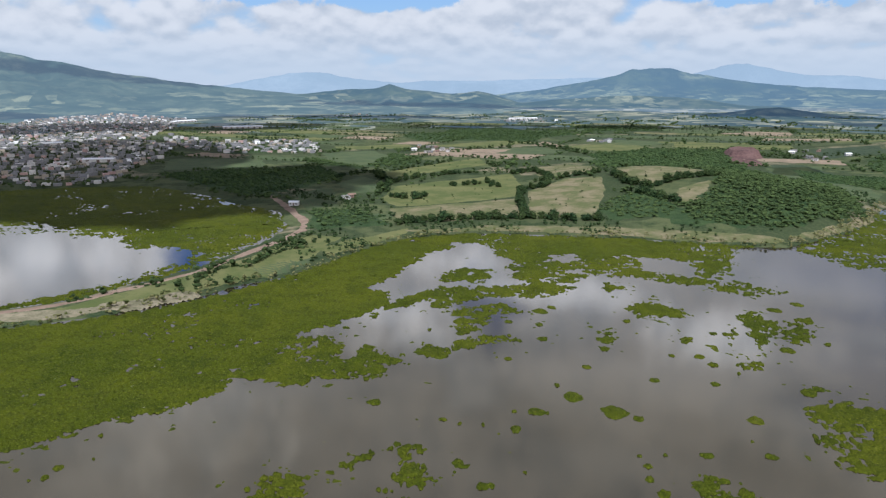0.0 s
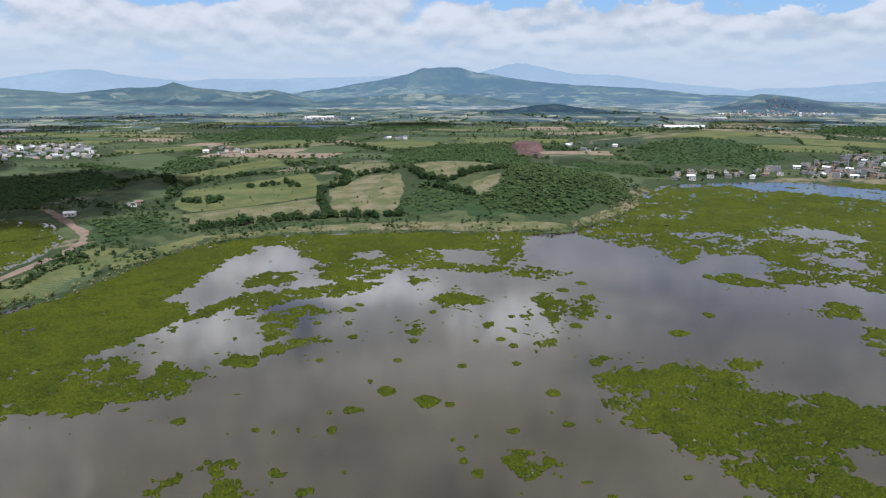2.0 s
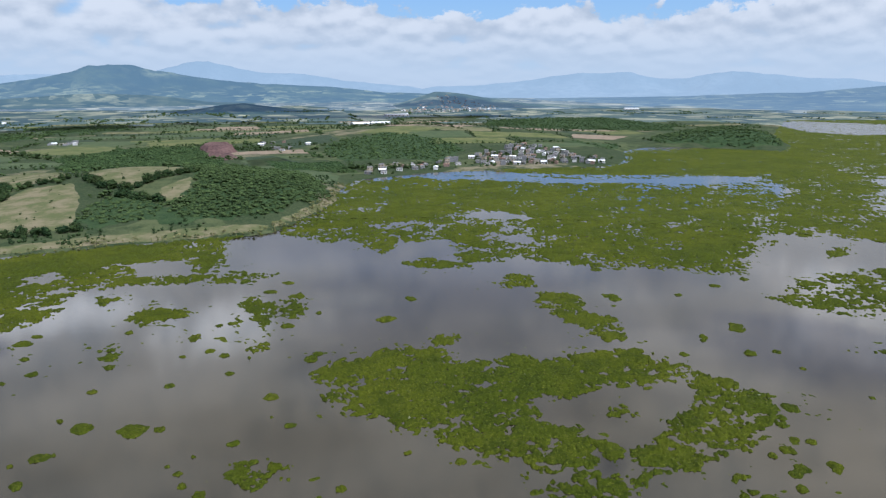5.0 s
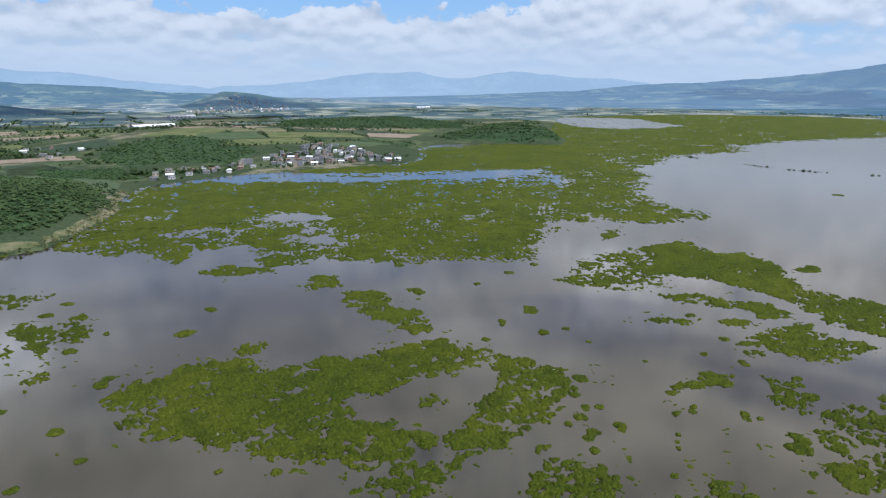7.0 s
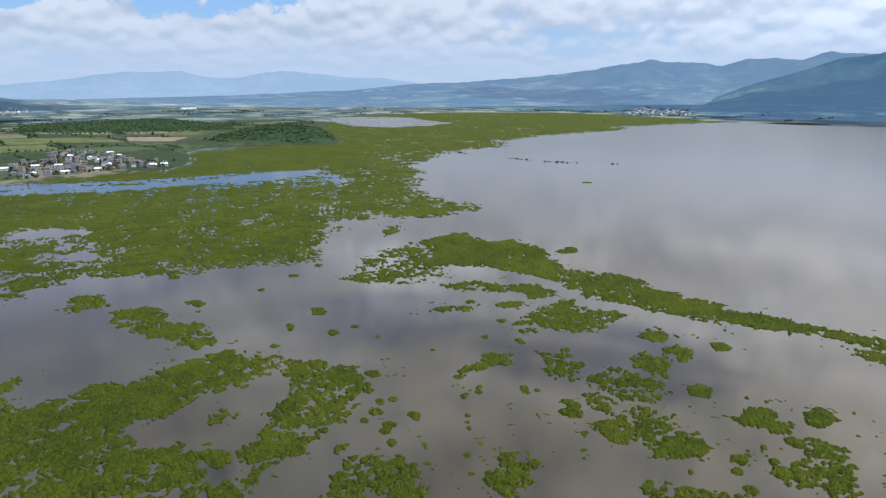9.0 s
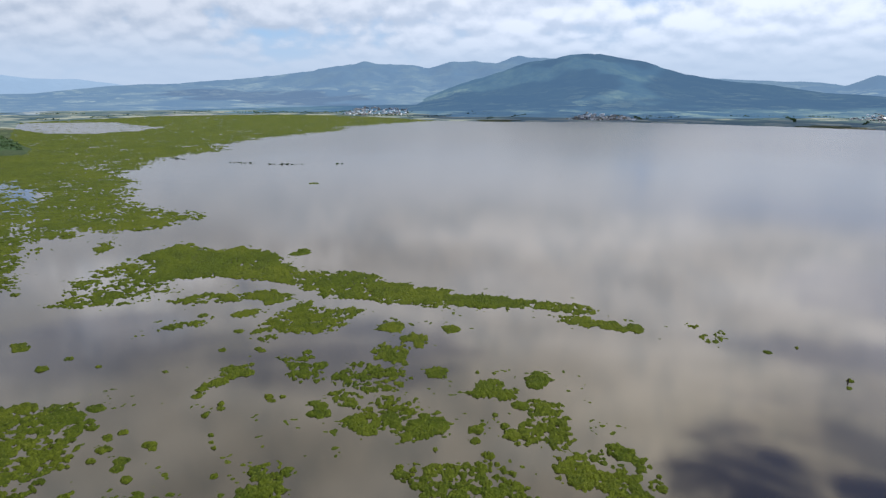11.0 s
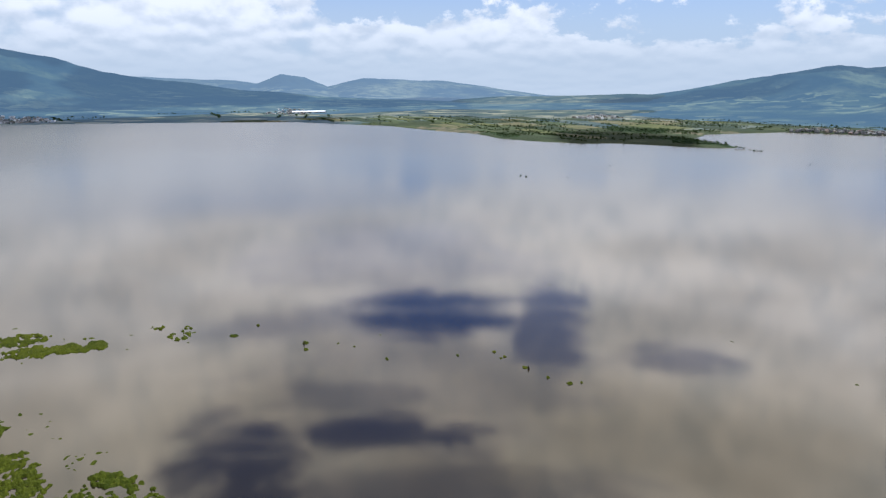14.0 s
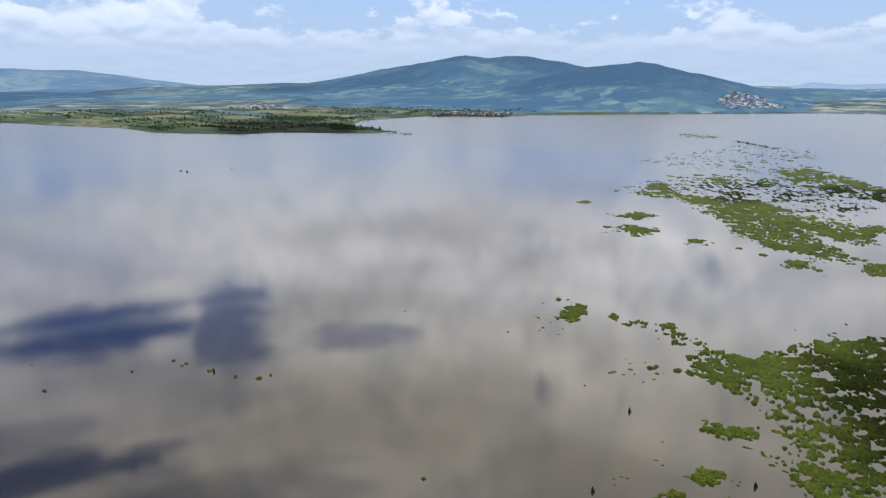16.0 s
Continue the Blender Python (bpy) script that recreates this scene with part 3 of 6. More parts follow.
GAPS.append((3, 0.6, [
    (179, 387), (212, 389), (216, 367), (193, 354), (172, 356),
]))
RIDGES = []  # mountain, flank width, forest share, crest points
RIDGES.append(("green", 1600, [
    (-3014, 2146, 388), (-2817, 2398, 335), (-2535, 2696, 242), (-2377, 2836, 201), (-2200, 2975, 151),
    (-2001, 3112, 113), (-1780, 3243, 84), (-1614, 3329, 65),
]))
RIDGES.append(("pale", 600, [
    (-2349, 4209, 93), (-2162, 4308, 135), (-1968, 4400, 182), (-1802, 4470, 183), (-1598, 4547, 147),
    (-1316, 4637, 111), (-1098, 4693, 130), (-767, 4759, 123), (-399, 4803, 137), (-35, 4820, 151), (143, 4818, 147),
    (491, 4795, 108),
]))
RIDGES.append(("hill", 800, [
    (-1410, 3203, 48), (-1162, 3302, 77), (-1047, 3340, 79), (-981, 3360, 103), (-916, 3378, 79), (-797, 3408, 66),
    (-691, 3431, 53), (-570, 3453, 66), (-502, 3464, 53), (-367, 3481, 10),
]))
RIDGES.append(("forest", 1000, [
    (-650, 4251, 29), (-321, 4288, 68), (-62, 4300, 110), (96, 4299, 142), (188, 4296, 179), (280, 4291, 191),
    (403, 4281, 181), (494, 4271, 156), (672, 4247, 131), (843, 4216, 104), (1060, 4167, 84), (1263, 4110, 76),
    (1426, 4057, 68), (1632, 3978, 47),
]))
RIDGES.append(("hill", 400, [
    (-346, 3282, 15), (-144, 3297, 34), (5, 3300, 44), (175, 3295, 50), (341, 3282, 43), (479, 3265, 30),
    (591, 3247, 12),
]))
RIDGES.append(("near", 200, [
    (359, 2424, 4), (488, 2401, 25), (550, 2388, 29), (641, 2365, 17), (729, 2339, 4),
]))
RIDGES.append(("pale", 500, [
    (456, 4849, 131), (600, 4833, 178), (745, 4813, 214), (889, 4788, 229), (1067, 4752, 187), (1248, 4707, 158),
    (1464, 4645, 151), (1750, 4545, 107), (2097, 4395, 70),
]))
RIDGES.append(("hill", 420, [
    (1230, 2736, -1), (1335, 2687, 36), (1396, 2656, 59), (1456, 2623, 55), (1516, 2589, 46), (1613, 2529, 26),
    (1743, 2442, 7),
]))
RIDGES.append(("pale", 600, [
    (2254, 4238, 67), (2466, 4118, 73), (2738, 3942, 109), (2916, 3813, 145), (3117, 3650, 160), (3256, 3527, 157),
    (3390, 3398, 124), (3494, 3291, 121), (3619, 3154, 154), (3737, 3013, 168), (3828, 2897, 146), (3935, 2749, 125),
    (4073, 2540, 118), (4181, 2358, 86), (4309, 2116, 56),
]))
RIDGES.append(("blue", 1700, [
    (3606, 2521, 38), (3813, 2195, 78), (3951, 1936, 90), (4077, 1654, 109), (4187, 1352, 139), (4277, 1032, 192),
    (4307, 901, 209), (4359, 601, 203), (4372, 500, 180), (4385, 364, 217), (4399, 93, 223), (4400, -41, 256),
    (4397, -175, 249), (4384, -375, 215), (4354, -637, 150),
]))
RIDGES.append(("slope", 1250, [
    (3272, 427, 18), (3289, 273, 76), (3298, 119, 126), (3300, -32, 175), (3295, -182, 202), (3284, -329, 223),
    (3275, -402, 215), (3266, -474, 202), (3255, -546, 192), (3223, -710, 146), (3178, -890, 108), (3126, -1059, 90),
    (3051, -1257, 55),
]))
RIDGES.append(("blue", 1100, [
    (4184, -991, 128), (4080, -1357, 110), (4014, -1542, 107), (3939, -1725, 85), (3883, -1847, 137),
    (3824, -1966, 124), (3761, -2084, 66), (3660, -2257, 118), (3588, -2369, 112), (3494, -2506, 99),
    (3376, -2663, 96), (3274, -2788, 80), (3146, -2931, 49), (2971, -3109, 16),
]))
RIDGES.append(("hill", 800, [
    (2842, -2042, -7), (2594, -2350, 27), (2418, -2531, 29), (2148, -2764, 42), (2003, -2870, 39), (1879, -2953, 36),
]))
RIDGES.append(("slope", 1300, [
    (2266, -2797, 26), (2117, -2912, 35), (1982, -3006, 62), (1793, -3122, 105), (1596, -3227, 142),
    (1432, -3303, 172), (1343, -3340, 161), (1239, -3380, 166), (1083, -3433, 150), (979, -3464, 136),
    (820, -3505, 96), (610, -3548, 30),
]))
RIDGES.append(("slope", 850, [
    (931, -2320, 22), (750, -2385, 79), (606, -2425, 106), (517, -2446, 117), (446, -2460, 121), (357, -2474, 110),
    (234, -2489, 85), (96, -2498, 50), (-21, -2500, 20), (-148, -2496, -12),
]))
RIDGES.append(("pale", 500, [
    (88, -4819, -22), (-151, -4818, 29), (-328, -4809, 15), (-517, -4792, 23), (-854, -4744, 50), (-1309, -4639, 26),
]))
FIELDS = []  # crop and outline of the fields nearest to the lake
FIELDS.append(("meadow", [
    (-182, 586), (-186, 654), (-140, 696), (-85, 743), (-66, 647), (-62, 600), (-156, 545),
]))
FIELDS.append(("dry", [
    (-159, 539), (-61, 594), (-53, 518), (-100, 497), (-139, 490),
]))
FIELDS.append(("dry", [
    (-57, 622), (-26, 670), (5, 659), (11, 609), (1, 525), (-45, 513),
]))
FIELDS.append(("dry", [
    (-64, 786), (-32, 819), (-1, 785), (5, 703), (-52, 676),
]))
FIELDS.append(("dry", [
    (19, 702), (82, 728), (107, 674), (73, 641), (48, 617), (25, 650),
]))
FIELDS.append(("dry", [
    (68, 599), (99, 623), (82, 563), (62, 557),
]))
FIELDS.append(("meadow", [
    (-228, 712), (-218, 762), (-143, 896), (-122, 815), (-185, 735), (-215, 688),
]))
FIELDS.append(("crop", [
    (-247, 656), (-240, 709), (-204, 674), (-186, 632), (-214, 598),
]))
FIELDS.append(("crop", [
    (-379, 949), (-316, 988), (-249, 873), (-269, 795), (-305, 798),
]))
FIELDS.append(("meadow", [
    (-259, 1105), (-152, 1268), (-96, 1219), (-162, 1067),
]))
FIELDS.append(("crop", [
    (-166, 1039), (-78, 1085), (-40, 991), (-108, 904),
]))
FIELDS.append(("meadow", [
    (-55, 1129), (43, 1249), (83, 1149), (21, 1020),
]))
FIELDS.append(("crop", [
    (-23, 1271), (46, 1325), (137, 1270), (50, 1173),
]))
FIELDS.append(("corn", [
    (206, 910), (244, 918), (260, 775), (182, 801),
]))
FIELDS.append(("crop", [
    (194, 740), (242, 751), (255, 700), (227, 645), (198, 681),
]))
FIELDS.append(("crop", [
    (-270, 603), (-243, 634), (-203, 540), (-225, 522),
]))
FIELDS.append(("crop", [
    (-222, 505), (-147, 514), (-149, 490), (-194, 470),
]))
FIELDS.append(("ploughed", [
    (536, 1304), (670, 1400), (707, 1311), (568, 1185),
]))
FIELDS.append(("ploughed", [
    (648, 1263), (749, 1295), (696, 1152), (605, 1103),
]))
FIELDS.append(("meadow", [
    (439, 1126), (560, 1217), (592, 1095), (501, 1045),
]))
FIELDS.append(("ploughed", [
    (818, 1025), (894, 959), (813, 908), (759, 950),
]))
FIELDS.append(("meadow", [
    (878, 1100), (1042, 1135), (981, 1005), (864, 1008),
]))
FIELDS.append(("crop", [
    (191, 867), (262, 912), (234, 790), (182, 745),
]))
FIELDS.append(("crop", [
    (196, 776), (257, 737), (248, 692), (204, 690),
]))
FIELDS.append(("corn", [
    (297, 1131), (402, 1152), (391, 1064), (296, 999),
]))
FIELDS.append(("ploughed", [
    (848, 1335), (945, 1340), (868, 1234), (786, 1247),
]))
FIELDS.append(("dry", [
    (-131, 457), (-77, 485), (-18, 495), (40, 496), (75, 489), (123, 483), (120, 471), (73, 470), (20, 477),
    (-36, 478), (-75, 473), (-108, 458),
]))
FIELDS.append(("dry", [
    (126, 478), (163, 515), (197, 554), (217, 605), (216, 618), (197, 572), (163, 526), (126, 489),
]))
FIELDS.append(("meadow", [
    (-246, 241), (-231, 264), (-213, 310), (-196, 362), (-189, 402), (-184, 431), (-161, 427), (-158, 382),
    (-165, 335), (-188, 296), (-211, 268),
]))
FIELDS.append(("crop", [
    (-181, 341), (-172, 363), (-157, 372), (-155, 349), (-169, 330),
]))
FIELDS.append(("meadow", [
    (-164, 395), (-147, 432), (-125, 464), (-121, 450), (-140, 411), (-150, 379),
]))
FIELDS.append(("meadow", [
    (-409, 1072), (-305, 1138), (-262, 1045), (-373, 1002),
]))
FIELDS.append(("crop", [
    (-551, 842), (-434, 868), (-384, 781), (-487, 731),
]))
FIELDS.append(("ploughed", [
    (-100, 1140), (-91, 1256), (-47, 1151), (-58, 1109),
]))
WOODS = []  # spacing, tree size and outline of woods and thickets
WOODS.append((7, 6, [
    (99, 740), (165, 806), (193, 760), (215, 691), (216, 625), (200, 582), (133, 510), (95, 496), (59, 508),
    (58, 535), (82, 563), (102, 629), (97, 683),
]))
WOODS.append((8, 6, [
    (-5, 961), (81, 1120), (152, 1099), (176, 1054), (164, 901), (169, 798), (105, 741), (83, 736), (22, 715),
    (5, 762),
]))
WOODS.append((9, 6, [
    (-466, 698), (-417, 746), (-325, 794), (-276, 740), (-261, 682), (-280, 601), (-311, 584), (-409, 650),
]))
WOODS.append((9, 6, [
    (-376, 880), (-267, 790), (-219, 817), (-211, 868), (-265, 927), (-262, 774), (-329, 805),
]))
WOODS.append((8, 5, [
    (-218, 516), (-189, 530), (-151, 497), (-141, 477), (-185, 447), (-200, 468),
]))
WOODS.append((9, 5, [
    (14, 574), (46, 600), (64, 552), (57, 520), (13, 515), (5, 547),
]))
WOODS.append((9, 6, [
    (361, 1033), (484, 1098), (524, 973), (501, 863), (415, 785), (376, 833), (310, 823), (317, 931),
]))
WOODS.append((12, 7, [
    (998, 1586), (1340, 1547), (1244, 1189), (1088, 1038), (989, 1155), (766, 1236),
]))
WOODS.append((9, 7, [
    (892, 901), (1113, 1047), (1287, 1101), (1217, 946), (976, 705), (905, 714), (870, 792), (837, 839),
]))
WOODS.append((12, 6, [
    (638, 931), (720, 901), (755, 830), (707, 787), (704, 907),
]))
WOODS.append((7, 5, [
    (228, 792), (267, 766), (296, 767), (277, 720), (243, 732),
]))
WOODS.append((8, 5, [
    (217, 857), (260, 809), (303, 827), (272, 738), (231, 748), (207, 771),
]))
WOODS.append((10, 7, [
    (-316, 1554), (-213, 1649), (-106, 1477), (-101, 1266), (-210, 1243), (-259, 1261),
]))
WOODS.append((12, 7, [
    (-65, 1732), (130, 1727), (129, 1560), (-16, 1541),
]))
WOODS.append((11, 7, [
    (91, 1132), (171, 1145), (198, 1093), (141, 1056),
]))
WOODS.append((12, 7, [
    (-388, 1361), (-66, 1572), (-38, 1438), (-152, 1268), (-304, 1209),
]))
WOODS.append((12, 6, [
    (-576, 1036), (-435, 1067), (-400, 979), (-501, 931),
]))
WOODS.append((9, 7, [
    (1032, -1266), (880, -1274), (826, -1185), (939, -1168),
]))
WOODS.append((8, 7, [
    (756, -1050), (692, -1118), (612, -1058), (590, -1030), (667, -1006),
]))
WOODS.append((9, 6, [
    (1085, -930), (1000, -950), (920, -900), (935, -870), (1010, -905),
]))
WOODS.append((12, 6, [
    (1000, -1080), (870, -1090), (850, -1050), (960, -1040),
]))
HEDGES = []  # spacing, tree size and line of hedges and rows of trees
HEDGES.append((6, 5, [
    (-137, 478), (-115, 491), (-81, 507), (-48, 514), (5, 513),
]))
HEDGES.append((5, 4, [
    (-50, 518), (-62, 600), (-62, 631), (-42, 635), (-43, 689), (-62, 748), (-87, 733),
]))
HEDGES.append((7, 4, [
    (-197, 667), (-179, 713), (-126, 753), (-91, 770),
]))
HEDGES.append((7, 5, [
    (-174, 591), (-148, 587), (-141, 601),
]))
HEDGES.append((6, 5, [
    (16, 665), (29, 625), (47, 606), (72, 629), (102, 647),
]))
HEDGES.append((6, 5, [
    (37, 592), (53, 569), (65, 560),
]))
HEDGES.append((7, 4, [
    (-132, 658), (-117, 665), (-102, 676), (-86, 643),
]))
HEDGES.append((6, 4, [
    (-52, 668), (-26, 677), (11, 682),
]))
HEDGES.append((8, 5, [
    (-258, 724), (-218, 762), (-190, 812), (-171, 852),
]))
HEDGES.append((8, 5, [
    (-184, 1000), (-154, 1069), (-126, 1056),
]))
HEDGES.append((8, 5, [
    (-127, 837), (-106, 787),
]))
HEDGES.append((8, 6, [
    (-143, 1196), (-83, 1144), (-9, 960),
]))
HEDGES.append((8, 5, [
    (-260, 696), (-249, 756), (-199, 675), (-188, 621), (-192, 596),
]))
HEDGES.append((5, 5, [
    (-196, 312), (-197, 328), (-196, 343), (-184, 345), (-184, 366), (-181, 384), (-171, 394),
]))
HEDGES.append((6, 5.5, [
    (-198, 396), (-185, 401), (-172, 401),
]))
HEDGES.append((9, 4, [
    (-238, 271), (-235, 276), (-224, 287), (-221, 303), (-216, 306), (-192, 297),
]))
HEDGES.append((7, 4, [
    (-192, 297), (-185, 307), (-180, 315), (-170, 325),
]))
HEDGES.append((9, 4, [
    (-219, 359), (-214, 377), (-209, 396),
]))
HEDGES.append((8, 4, [
    (-237, 577), (-224, 570), (-192, 565), (-171, 561),
]))
HEDGES.append((9, 5, [
    (485, 1260), (611, 1277), (621, 1072),
]))
HEDGES.append((9, 5, [
    (246, 1000), (328, 1045), (368, 955),
]))
HEDGES.append((9, 6, [
    (149, 1111), (198, 1093), (257, 978),
]))
HEDGES.append((9, 6, [
    (406, 1369), (496, 1287), (695, 1453),
]))
HEDGES.append((9, 6, [
    (266, 720), (286, 742), (309, 756), (339, 739), (404, 746),
]))
HEDGES.append((9, 5, [
    (996, -916), (961, -974), (861, -979), (774, -993), (764, -1080), (663, -1071), (589, -1040),
]))
HEDGES.append((14, 5, [
    (1226, -1029), (1147, -1102), (974, -1109), (912, -1210), (788, -1231),
]))
HEDGES.append((14, 5, [
    (1048, -978), (953, -1053), (818, -1084),
]))
ROAD = [  # dirt road on the causeway
    (-266, 245), (-254, 250), (-238, 265), (-226, 288), (-214, 313), (-206, 332), (-201, 372), (-196, 416),
    (-196, 445), (-200, 464), (-210, 484), (-231, 513), (-259, 551), (-280, 577),
]
BANK = [  # bare bank beside the road
    (-267, 229), (-248, 244), (-229, 254), (-207, 271), (-189, 293),
]
VILLAGES = []  # number of houses, spread of the lots, outline
VILLAGES.append((130, 9, [
    (461, 781), (549, 854), (607, 885), (633, 814), (614, 712), (610, 669), (543, 676), (484, 703), (432, 717),
]))
VILLAGES.append((22, 13, [
    (298, 738), (339, 751), (422, 782), (449, 759), (420, 710), (340, 707), (291, 704),
]))
VILLAGES.append((8, 16, [
    (263, 1069), (332, 1119), (327, 988), (266, 926), (249, 948),
]))
VILLAGES.append((14, 16, [
    (-279, 1041), (-233, 1111), (-181, 902), (-215, 916),
]))
VILLAGES.append((10, 14, [
    (-15, 1281), (31, 1314), (28, 1219), (-6, 1210),
]))
VILLAGES.append((2300, 9.5, [
    (-1284, 1248), (-1490, 1666), (-1431, 1914), (-1139, 1839), (-902, 1388), (-791, 1128), (-664, 1017),
    (-559, 840), (-536, 748), (-474, 623), (-563, 576), (-596, 569),
]))
VILLAGES.append((230, 12, [
    (-824, 1265), (-633, 1101), (-477, 1171), (-390, 955), (-516, 927), (-664, 1017),
]))
VILLAGES.append((160, 17, [
    (1068, 2280), (1416, 2641), (1499, 2347), (1284, 2009), (974, 2036),
]))
VILLAGES.append((210, 12, [
    (159, -1940), (150, -2260), (60, -2230), (-20, -1977), (102, -1880),
]))
VILLAGES.append((120, 11, [
    (706, -1426), (695, -1522), (575, -1577), (540, -1481), (667, -1402),
]))
VILLAGES.append((150, 15, [
    (2176, 530), (2748, 579), (2601, 381), (2199, 322), (2111, 446),
]))
VILLAGES.append((150, 12, [
    (1996, -151), (2222, -229), (2097, -333), (1939, -321), (1930, -224),
]))
VILLAGES.append((60, 15, [
    (2012, -879), (2247, -1067), (2021, -1121), (1870, -924),
]))
VILLAGES.append((70, 14, [
    (1349, -1496), (1389, -1684), (1211, -1559), (1221, -1435),
]))
VILLAGES.append((14, 18, [
    (-795, 2095), (-762, 2269), (-688, 2158), (-708, 2003),
]))
VILLAGES.append((16, 18, [
    (-264, 1938), (-151, 2058), (-98, 1945), (-221, 1834),
]))
SHEDS = []  # long white sheds: ends of the roof line, width
SHEDS.append((14, [
    (-809, 1448), (-732, 1485),
]))
SHEDS.append((12, [
    (-639, 788), (-604, 803),
]))
SHEDS.append((22, [
    (565, 1459), (655, 1468),
]))
SHEDS.append((25, [
    (2003, -980), (1992, -1088),
]))
SHEDS.append((16, [
    (822, 1866), (896, 1873),
]))
SHEDS.append((14, [
    (1766, 1925), (1815, 1908),
]))
SHEDS.append((12, [
    (-861, 973), (-845, 998),
]))
SHEDS.append((10, [
    (-242, 2005), (-167, 2055),
]))
SHEDS.append((12, [
    (-1047, 1624), (-1034, 1709),
]))
HOMESTEADS = [  # single farm buildings
    (-242, 540), (-209, 574), (-207, 584), (-270, 1082), (-6, 1275), (279, 1101), (271, 973), (329, 1034),
]
QUARRY = [  # the red cinder pit
    (175, 1062), (197, 1083), (223, 1054), (193, 894), (168, 863), (157, 907),
]
PADS = []  # single small islands of leaves: place and radius
PADS += [
    (-66, 201, 2.4), (-3, 219, 3.7), (10, 210, 4.6), (17, 207, 1.9), (-19, 191, 1.3), (-41, 194, 0.9),
    (-36, 193, 0.5), (-29, 193, 0.5), (-137, 163, 0.8), (-136, 140, 1.2), (-136, 145, 1.5), (-130, 151, 0.5),
    (-139, 138, 0.4), (-80, 152, 1.3), (-82, 146, 0.9), (-64, 158, 0.9), (-72, 153, 1.5), (-71, 149, 1.1),
    (-24, 160, 1.7), (-22, 161, 1.4), (-14, 169, 0.6), (1, 245, 1.8), (24, 238, 2.0), (44, 239, 1.7),
    (-14, 205, 2.8), (-9, 227, 1.2), (52, 213, 2.6), (34, 188, 1.4), (51, 191, 1.1), (48, 199, 0.5), (23, 186, 0.6),
]
PADS += [
    (18, 172, 1.2), (32, 170, 2.3), (41, 171, 1.7), (73, 238, 2.8), (-28, 247, 1.5), (-33, 289, 1.9),
    (-38, 312, 1.8), (17, 300, 1.9), (-99, 267, 1.4), (-64, 272, 0.9), (-21, 306, 3.6), (-16, 313, 2.3),
    (-20, 288, 1.9), (-17, 271, 2.7), (7, 265, 2.0), (42, 264, 2.5), (46, 257, 1.9), (51, 292, 1.6), (32, 263, 1.1),
    (76, 278, 3.1), (93, 288, 1.3), (95, 341, 3.1), (83, 330, 3.1),
]
PADS += [
    (116, 266, 4.6), (138, 287, 2.7), (-19, 193, 1.7), (-14, 205, 2.0), (-21, 204, 0.8), (-11, 205, 1.0),
    (-42, 194, 0.9), (-36, 192, 0.6), (-29, 193, 0.6), (18, 179, 1.2), (18, 173, 0.9), (21, 166, 2.0),
    (53, 152, 1.7), (86, 149, 1.7), (75, 160, 0.8), (52, 213, 2.3), (52, 191, 1.4), (35, 188, 1.3), (16, 184, 0.8),
    (77, 242, 2.2), (69, 225, 1.2), (224, 245, 3.6), (215, 234, 1.2), (219, 186, 2.1), (239, 185, 3.1),
    (198, 176, 2.0), (222, 165, 1.8), (254, 232, 2.1), (282, 235, 2.7), (305, 236, 2.7), (250, 287, 3.5),
]
PADS += [
    (52, 213, 2.5), (51, 191, 1.4), (86, 149, 1.6), (74, 239, 2.3), (76, 160, 0.7), (34, 188, 1.7), (138, 289, 2.3),
    (250, 287, 3.1), (223, 242, 3.8), (242, 189, 3.1), (220, 165, 1.8), (231, 161, 1.9), (225, 146, 1.3),
    (216, 183, 1.4), (169, 111, 2.4), (179, 111, 1.6), (160, 102, 2.0), (172, 99, 1.3), (159, 75, 1.3),
    (211, 101, 2.3), (217, 98, 3.1), (226, 94, 3.1), (197, 89, 1.6), (204, 75, 1.5), (180, 85, 1.0), (223, 120, 1.2),
    (404, 122, 4.6), (401, 248, 6.8), (323, 215, 3.8), (345, 177, 3.7),
]
PADS += [
    (193, 128, 3.2), (402, 250, 5.4), (329, 214, 5.8), (171, 98, 1.5), (155, 97, 1.9), (163, 111, 1.7),
    (224, 246, 4.3), (238, 186, 3.5), (219, 185, 1.9), (221, 165, 2.3), (246, 93, 1.8), (207, 72, 1.1),
    (205, 100, 2.3), (216, 97, 3.2), (225, 91, 3.3), (173, 81, 0.8), (246, 75, 2.1), (197, 58, 3.4), (277, 48, 6.2),
    (264, 35, 3.7), (277, 23, 4.6), (232, 24, 4.4), (220, 7, 4.0), (216, 1, 3.9), (191, 8, 2.7), (234, 67, 4.0),
    (226, 71, 3.5), (208, -5, 3.1), (188, -2, 2.8), (401, 125, 6.0), (243, 48, 1.6),
]
PADS += [
    (409, 124, 4.0), (695, 197, 5.6), (263, -99, 1.6), (269, -112, 0.9), (238, -118, 1.4), (232, -115, 1.2),
    (223, -131, 0.6), (230, -128, 0.6), (266, 110, 2.2), (305, 110, 3.6), (284, 133, 2.4), (248, 95, 1.7),
    (245, 108, 1.7), (321, 73, 2.7), (229, 99, 1.2), (207, 77, 1.8), (200, 90, 1.4), (192, 92, 1.3), (233, 10, 1.0),
    (233, 4, 0.8), (194, 0, 1.7), (184, 8, 1.9), (178, 19, 0.8), (176, 4, 2.2), (201, 3, 1.1), (164, 103, 2.6),
    (173, 100, 2.1), (176, 114, 1.5), (176, 83, 0.9),
]
